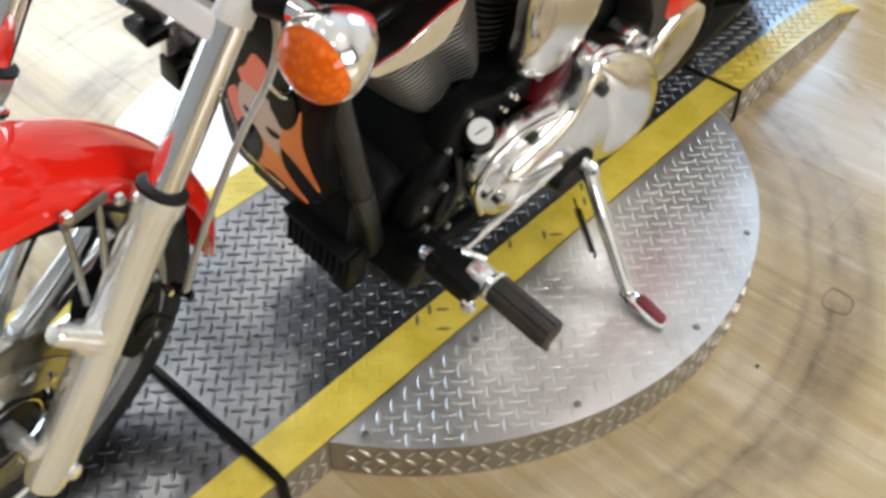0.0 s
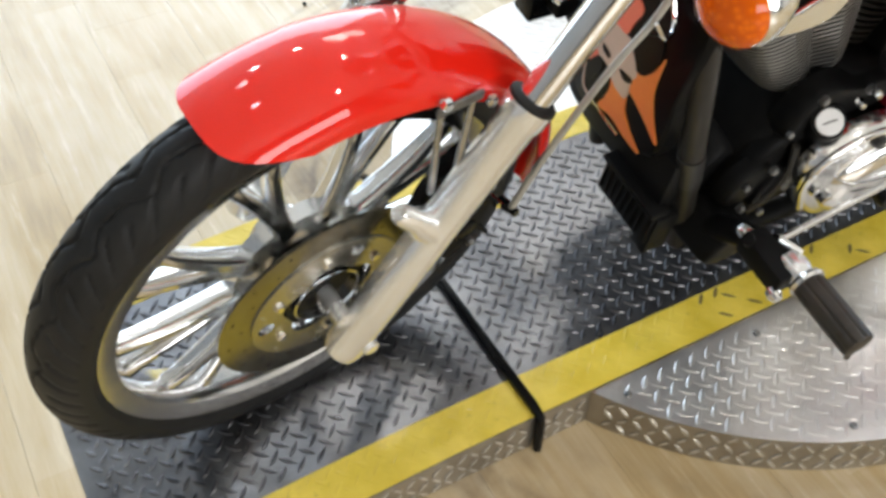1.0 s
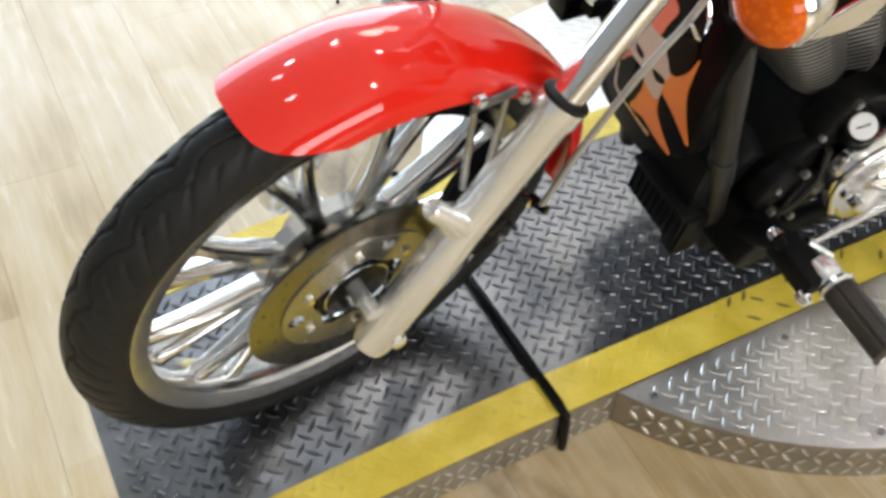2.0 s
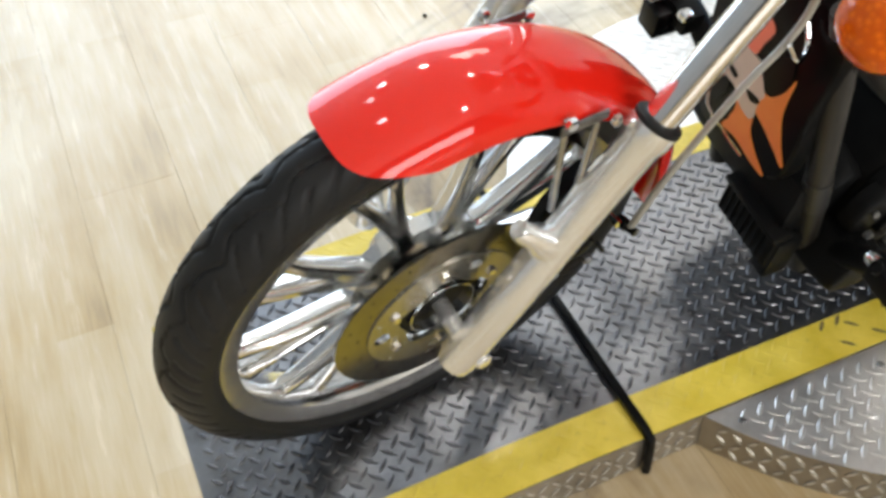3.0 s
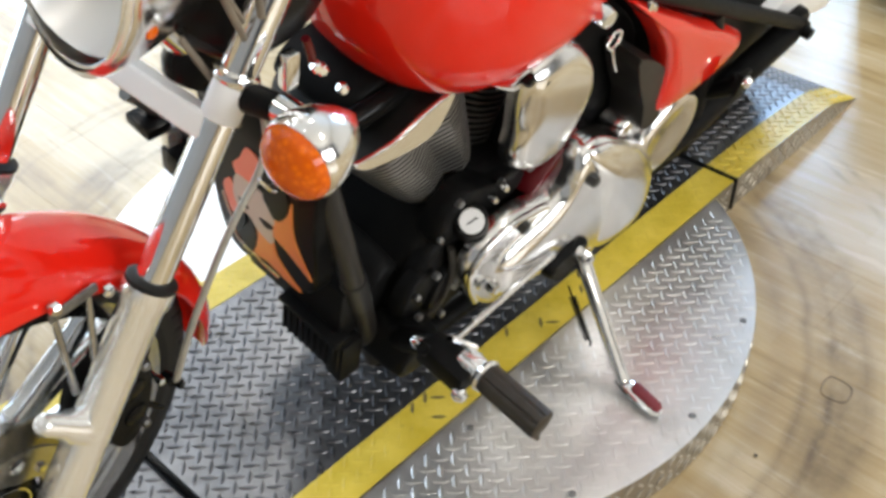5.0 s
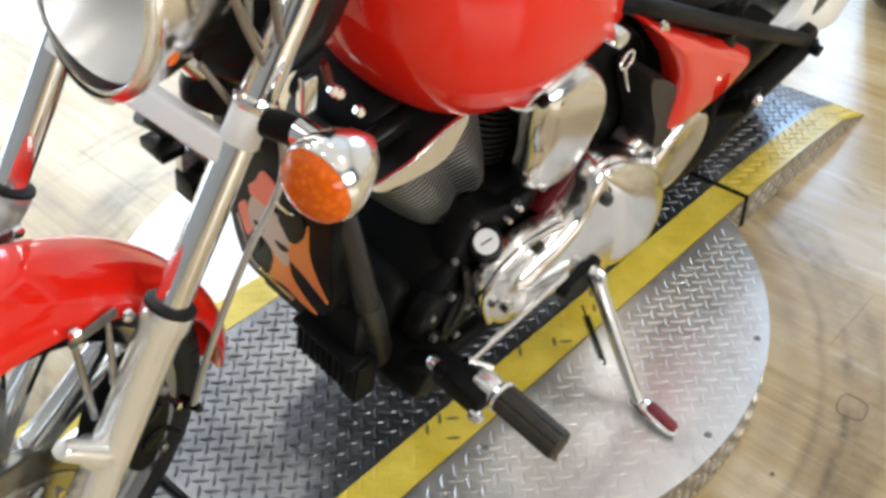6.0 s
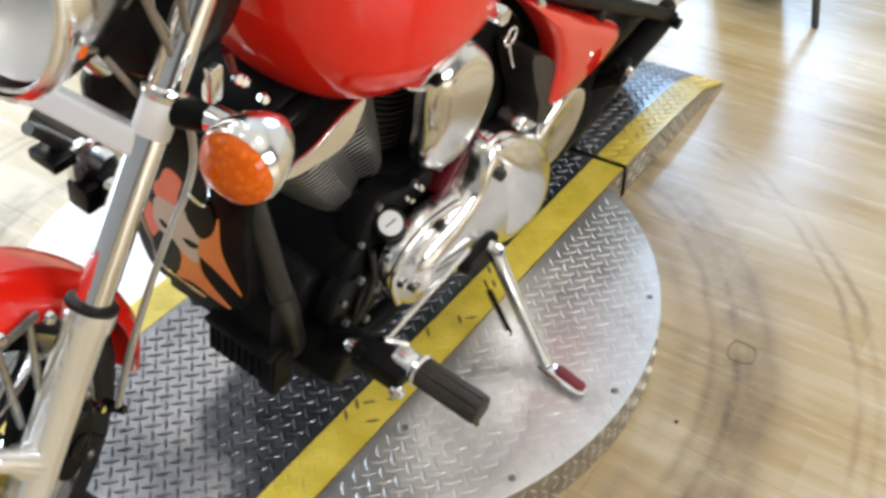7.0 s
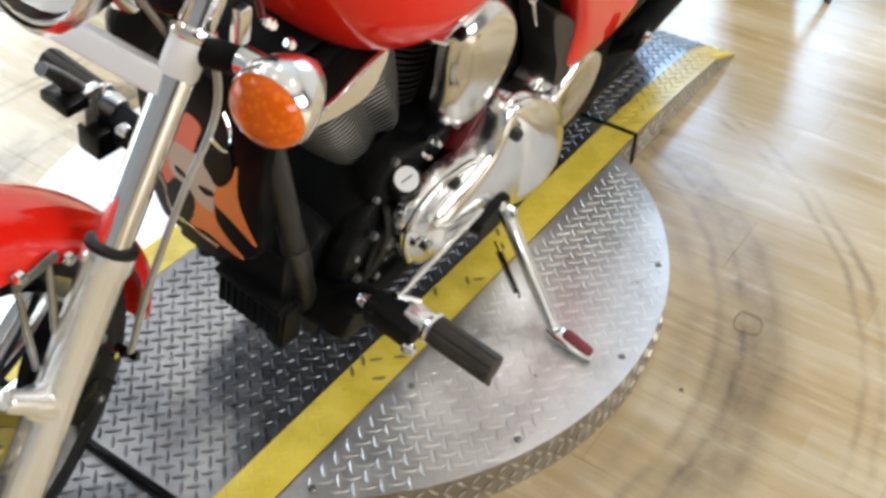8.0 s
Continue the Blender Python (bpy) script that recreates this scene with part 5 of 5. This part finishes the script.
# foot controls
for s in (-1, 1):
    bpart("control_mount", pillow([(0.315, 0.165), (0.318, 0.205), (0.345, 0.235), (0.40, 0.225), (0.415, 0.18), (0.37, 0.155)], s * 0.10, s * 0.20, 0.012), MATTE, frame_part)
    ctl = bpart("foot_control", hose([(0.335, s * 0.12, 0.17), (0.345, s * 0.17, 0.22), (0.335, s * 0.24, 0.285), (0.325, s * 0.305, 0.315)], lambda f: 0.022 - 0.003 * f, 14), MATTE, label="black forward foot control with a rubber peg")
    bpart("pivot", rod((0.328, s * 0.295, 0.318), (0.327, s * 0.335, 0.322), [(0, 0.020), (0.4, 0.022), (0.8, 0.019), (1, 0.017)], 18), SATIN, ctl)
    out = []
    seg = 40
    for f, r in ((0, 0.016), (0.02, 0.022), (0.06, 0.0232), (0.93, 0.0232), (0.98, 0.0222), (1.0, 0.018)):
        c = Vector((0.327, s * 0.338, 0.322)).lerp(Vector((0.317, s * 0.449, 0.336)), f)
        out.append([c + Vector((math.cos(g), 0, math.sin(g))) * r * (1.0 - (0.15 if k % 5 == 0 and 0.03 < f < 0.97 else 0)) for k, g in [(k, 2 * math.pi * k / seg) for k in range(seg)]])
    bpart("peg", rings(out), BROWNRUB, ctl, "ribbed brown-black rubber peg")
    bpart("peg_ring", rod((0.328, s * 0.332, 0.321), (0.327, s * 0.342, 0.322), [(0, 0.024), (0.5, 0.0265), (1, 0.024)], 24), CHROME, ctl)
    bpart("feeler", rod((0.318, s * 0.443, 0.315), (0.318, s * 0.446, 0.30), [(0, 0.005), (1, 0.004)], 10), SCREW, ctl)
    bpart("clevis", cuboid(0.288, 0.328, *sorted((s * 0.24, s * 0.325)), 0.292, 0.330, 0.006), MATTE, ctl)
    bpart("clevis_cap", rod((0.29, s * 0.318, 0.30), (0.288, s * 0.336, 0.30), [(0, 0.010), (0.5, 0.012), (1, 0.007)], 12), CHROME, ctl)
    bpart("toe_cap", rod((0.287, s * 0.232, 0.338), (0.287, s * 0.246, 0.338), [(0, 0.008), (0.4, 0.011), (1, 0.011)], 14), CHROME, ctl)
    bpart("toe_lever", hose([(0.287, s * 0.25, 0.332), (0.31, s * 0.255, 0.31), (0.35, s * 0.255, 0.30)], 0.009, 10), CHROME if s > 0 else MATTE, ctl)
    if s > 0:
        bpart("brake_pedal", hose([(0.205, 0.315, 0.458), (0.235, 0.318, 0.425), (0.258, 0.32, 0.395), (0.285, 0.32, 0.36), (0.31, 0.30, 0.33)], lambda f: 0.011 + 0.006 * f, 10), SCREW, ctl, "dull grey brake pedal")
        bpart("pedal_pad", cuboid(0.218, 0.262, 0.285, 0.345, 0.372, 0.392, 0.004), BLACK, ctl)
        bpart("pedal_arm", cuboid(0.262, 0.300, 0.300, 0.318, 0.318, 0.385, 0.004), SATIN, ctl)
        bpart("pedal_stop", cuboid(0.258, 0.325, 0.27, 0.318, 0.268, 0.318, 0.005), BLACK, ctl)
    else:
        rodp = bpart("shift_rod", rod((0.344, -0.262, 0.312), (0.62, -0.235, 0.275), [(0, 0.0055), (1, 0.0055)], 10), CHROME, ctl, "slim chrome shift rod")
        bpart("rod_end", rod((0.335, -0.262, 0.318), (0.352, -0.262, 0.306), [(0, 0.008), (1, 0.009)], 10), CHROME, ctl)
        bpart("rod_arm", hose([(0.338, -0.262, 0.318), (0.35, -0.275, 0.312), (0.362, -0.292, 0.308)], 0.0065, 10), SATIN, ctl)

# side stand
stand = bpart("side_stand", hose([(0.704, -0.232, 0.222), (0.700, -0.258, 0.212), (0.672, -0.33, 0.168), (0.645, -0.40, 0.125), (0.633, -0.431, 0.108)], lambda f: 0.0145 - 0.003 * f if f < 0.9 else 0.0125, 14), CHROME, label="chrome side stand with a red rubber pad")
out = []
for f, w, h in ((0, 0.013, 0.008), (0.25, 0.017, 0.007), (0.6, 0.018, 0.0055), (0.9, 0.014, 0.004), (1, 0.007, 0.003)):
    c = Vector((0.636, -0.418, 0.106)).lerp(Vector((0.622, -0.512, 0.1165)), f)
    out.append([c + Vector((w * math.cos(g), h * 0.2 * math.sin(g), h * math.sin(g))) for g in [2 * math.pi * k / 16 for k in range(16)]])
bpart("stand_foot", rings(out), CHROME, stand)
out = []
for f, w, h in ((0.3, 0.008, 0.004), (0.36, 0.0125, 0.006), (0.88, 0.011, 0.0055), (0.95, 0.006, 0.003)):
    c = Vector((0.640, -0.418, 0.1125)).lerp(Vector((0.626, -0.512, 0.1215)), f)
    out.append([c + Vector((w * math.cos(g), 0, h * math.sin(g))) for g in [2 * math.pi * k / 14 for k in range(14)]])
bpart("pad", rings(out), PAD, stand, "dark red rubber pad")
bpart("stand_bracket", pillow([(0.63, 0.215), (0.66, 0.235), (0.735, 0.235), (0.735, 0.19), (0.69, 0.165), (0.65, 0.18)], -0.14, -0.238, 0.01), MATTE, stand)
bolt((0.704, -0.245, 0.222), (0, -1, 0), 0.0135, 0.022, CHROME, stand)
bm = bmesh.new()
a0, a1 = Vector((0.668, -0.272, 0.162)), Vector((0.648, -0.335, 0.120))
coil = []
ax, ay = frame_of(a1 - a0)
for k in range(150):
    f = k / 149
    g = f * 15 * 2 * math.pi
    coil.append(a0.lerp(a1, f) + 0.0055 * (math.cos(g) * ax + math.sin(g) * ay))
hose(coil, 0.0017, 5, straight=True, bm=bm)
hose([a0 + (a0 - a1) * 0.25, a0], 0.002, 6, straight=True, bm=bm)
hose([a1, a1 + (a1 - a0) * 0.08 + Vector((0.004, 0, 0.003)), a1 + (a1 - a0) * 0.16], 0.002, 6, bm=bm)
bpart("return_spring", bm, MATTE, stand)

# cables and small things round the neck
for nm, pts, r, m in (("throttle_cable", [(0.013, -0.115, 1.075), (0.033, -0.115, 1.013), (0.045, -0.115, 0.978), (0.061, -0.115, 0.934), (0.078, -0.115, 0.893), (0.092, -0.105, 0.868)], 0.0038, TANCABLE),
                      ("clutch_cable", [(0.045, -0.115, 0.985), (0.055, -0.115, 0.960), (0.066, -0.115, 0.932), (0.081, -0.115, 0.903), (0.088, -0.105, 0.890)], 0.0026, TANCABLE),
                      ("post_cable", [(0.089, -0.115, 1.055), (0.092, -0.115, 0.993), (0.095, -0.115, 0.965), (0.097, -0.115, 0.940), (0.105, -0.115, 0.895)], 0.0042, TANCABLE),
                      ("wire_loop", [(0.043, -0.115, 1.040), (0.053, -0.115, 1.010), (0.065, -0.115, 0.991), (0.087, -0.115, 0.968), (0.106, -0.115, 0.958), (0.120, -0.115, 0.962), (0.126, -0.115, 0.980), (0.127, -0.115, 1.025)], 0.0040, CLAMP),
                      ("wiring", [(0.05, -0.06, 0.86), (0.075, -0.09, 0.80), (0.085, -0.1, 0.76), (0.10, -0.08, 0.74)], 0.004, TANCABLE),
                      ("coolant_hose", [(0.23, -0.05, 0.62), (0.285, -0.055, 0.612), (0.345, -0.06, 0.622), (0.435, -0.05, 0.625)], 0.017, BLACK),
                      ("ignition_lead", [(0.176, -0.10, 0.828), (0.182, -0.10, 0.812), (0.187, -0.10, 0.795)], 0.005, DARKRED)):
    bpart(nm, hose(pts, r, 10), m)
bpart("neck_plate", cuboid(0.143, 0.162, -0.110, -0.095, 0.777, 0.823, 0.004), CHROME, label="small chrome plate under the tank")
for p in ((0.188, -0.105, 0.79), (0.196, -0.105, 0.783), (0.225, -0.11, 0.745)):
    bolt(p, (-0.4, -1, 0.2), 0.007, 0.01, CHROME, engine)
# key in its lock
lock = bpart("ignition_lock", rod((0.655, -0.15, 0.70), (0.652, -0.19, 0.70), [(0, 0.016), (0.8, 0.016), (1, 0.013)], 18), CHROME, label="chrome ignition lock")
bm = bmesh.new()
ring_pts = [(0.667 + 0.0145 * math.cos(g), -0.198, 0.665 + 0.0145 * math.sin(g)) for g in [2 * math.pi * k / 24 for k in range(25)]]
hose(ring_pts, 0.0022, 6, straight=True, bm=bm)
hose([(0.668, -0.198, 0.651), (0.682, -0.2, 0.62), (0.697, -0.2, 0.597)], 0.0022, 6, bm=bm)
bpart("key_ring", bm, SATIN, lock)

# ---- the wide rear tyre of another motorcycle, farther back ----
other = thing("parked_motorcycle", Matrix.Translation((2.55, -0.10, FLOOR)) @ Matrix.Rotation(radians(25), 4, "Z") @ Matrix.Rotation(radians(8), 4, "X"), "wide black rear tyre and stand of another parked motorcycle", "motorcycle")
bm = turned([(-0.085, 0.21), (-0.10, 0.25), (-0.105, 0.28), (-0.098, 0.31), (-0.075, 0.325), (0.075, 0.325), (0.098, 0.31), (0.105, 0.28), (0.10, 0.25), (0.085, 0.21)], 64)
bm.transform(Matrix.Translation((0, 0, 0.325)))
part("rear_tyre", bm, BLACK, other)
bm = turned([(-0.08, 0.02), (-0.08, 0.215), (-0.05, 0.20), (0.05, 0.20), (0.08, 0.215), (0.08, 0.02)], 48)
bm.transform(Matrix.Translation((0, 0, 0.325)))
part("rear_rim", bm, MATTE, other)
part("stand_leg", rod((-0.328, -0.175, 0.012), (-0.148, -0.11, 0.30), [(0, 0.004), (0.06, 0.011), (0.8, 0.013), (1, 0.012)], 12), FINMAT, other)
part("stand_arm", rod((-0.148, -0.11, 0.30), (0.08, -0.06, 0.33), [(0, 0.014), (1, 0.02)], 12), MATTE, other)

# ---- floor planks ----
PW, PL = 0.195, 1.29
plank_mesh = {}


def plank_data(key, ln):
    bm = cuboid(0.0002, PW - 0.0002, 0.0002, ln - 0.0002, -0.0075, 0.0, 0.0005)
    me = bpy.data.meshes.new("plank")
    bm.to_mesh(me)
    bm.free()
    me.materials.append(WOOD)
    return me


row = 0
x = -2.44
while x < 3.6:
    y = -1.9 - (0.43 * row) % PL
    while y < 3.0:
        if "full" not in plank_mesh:
            plank_mesh["full"] = plank_data("full", PL)
        ob = new("plank", plank_mesh["full"])
        ob.location = (x, y, FLOOR - 0.0004)
        ob.parent = floor
        y += PL
    x += PW
    row += 1
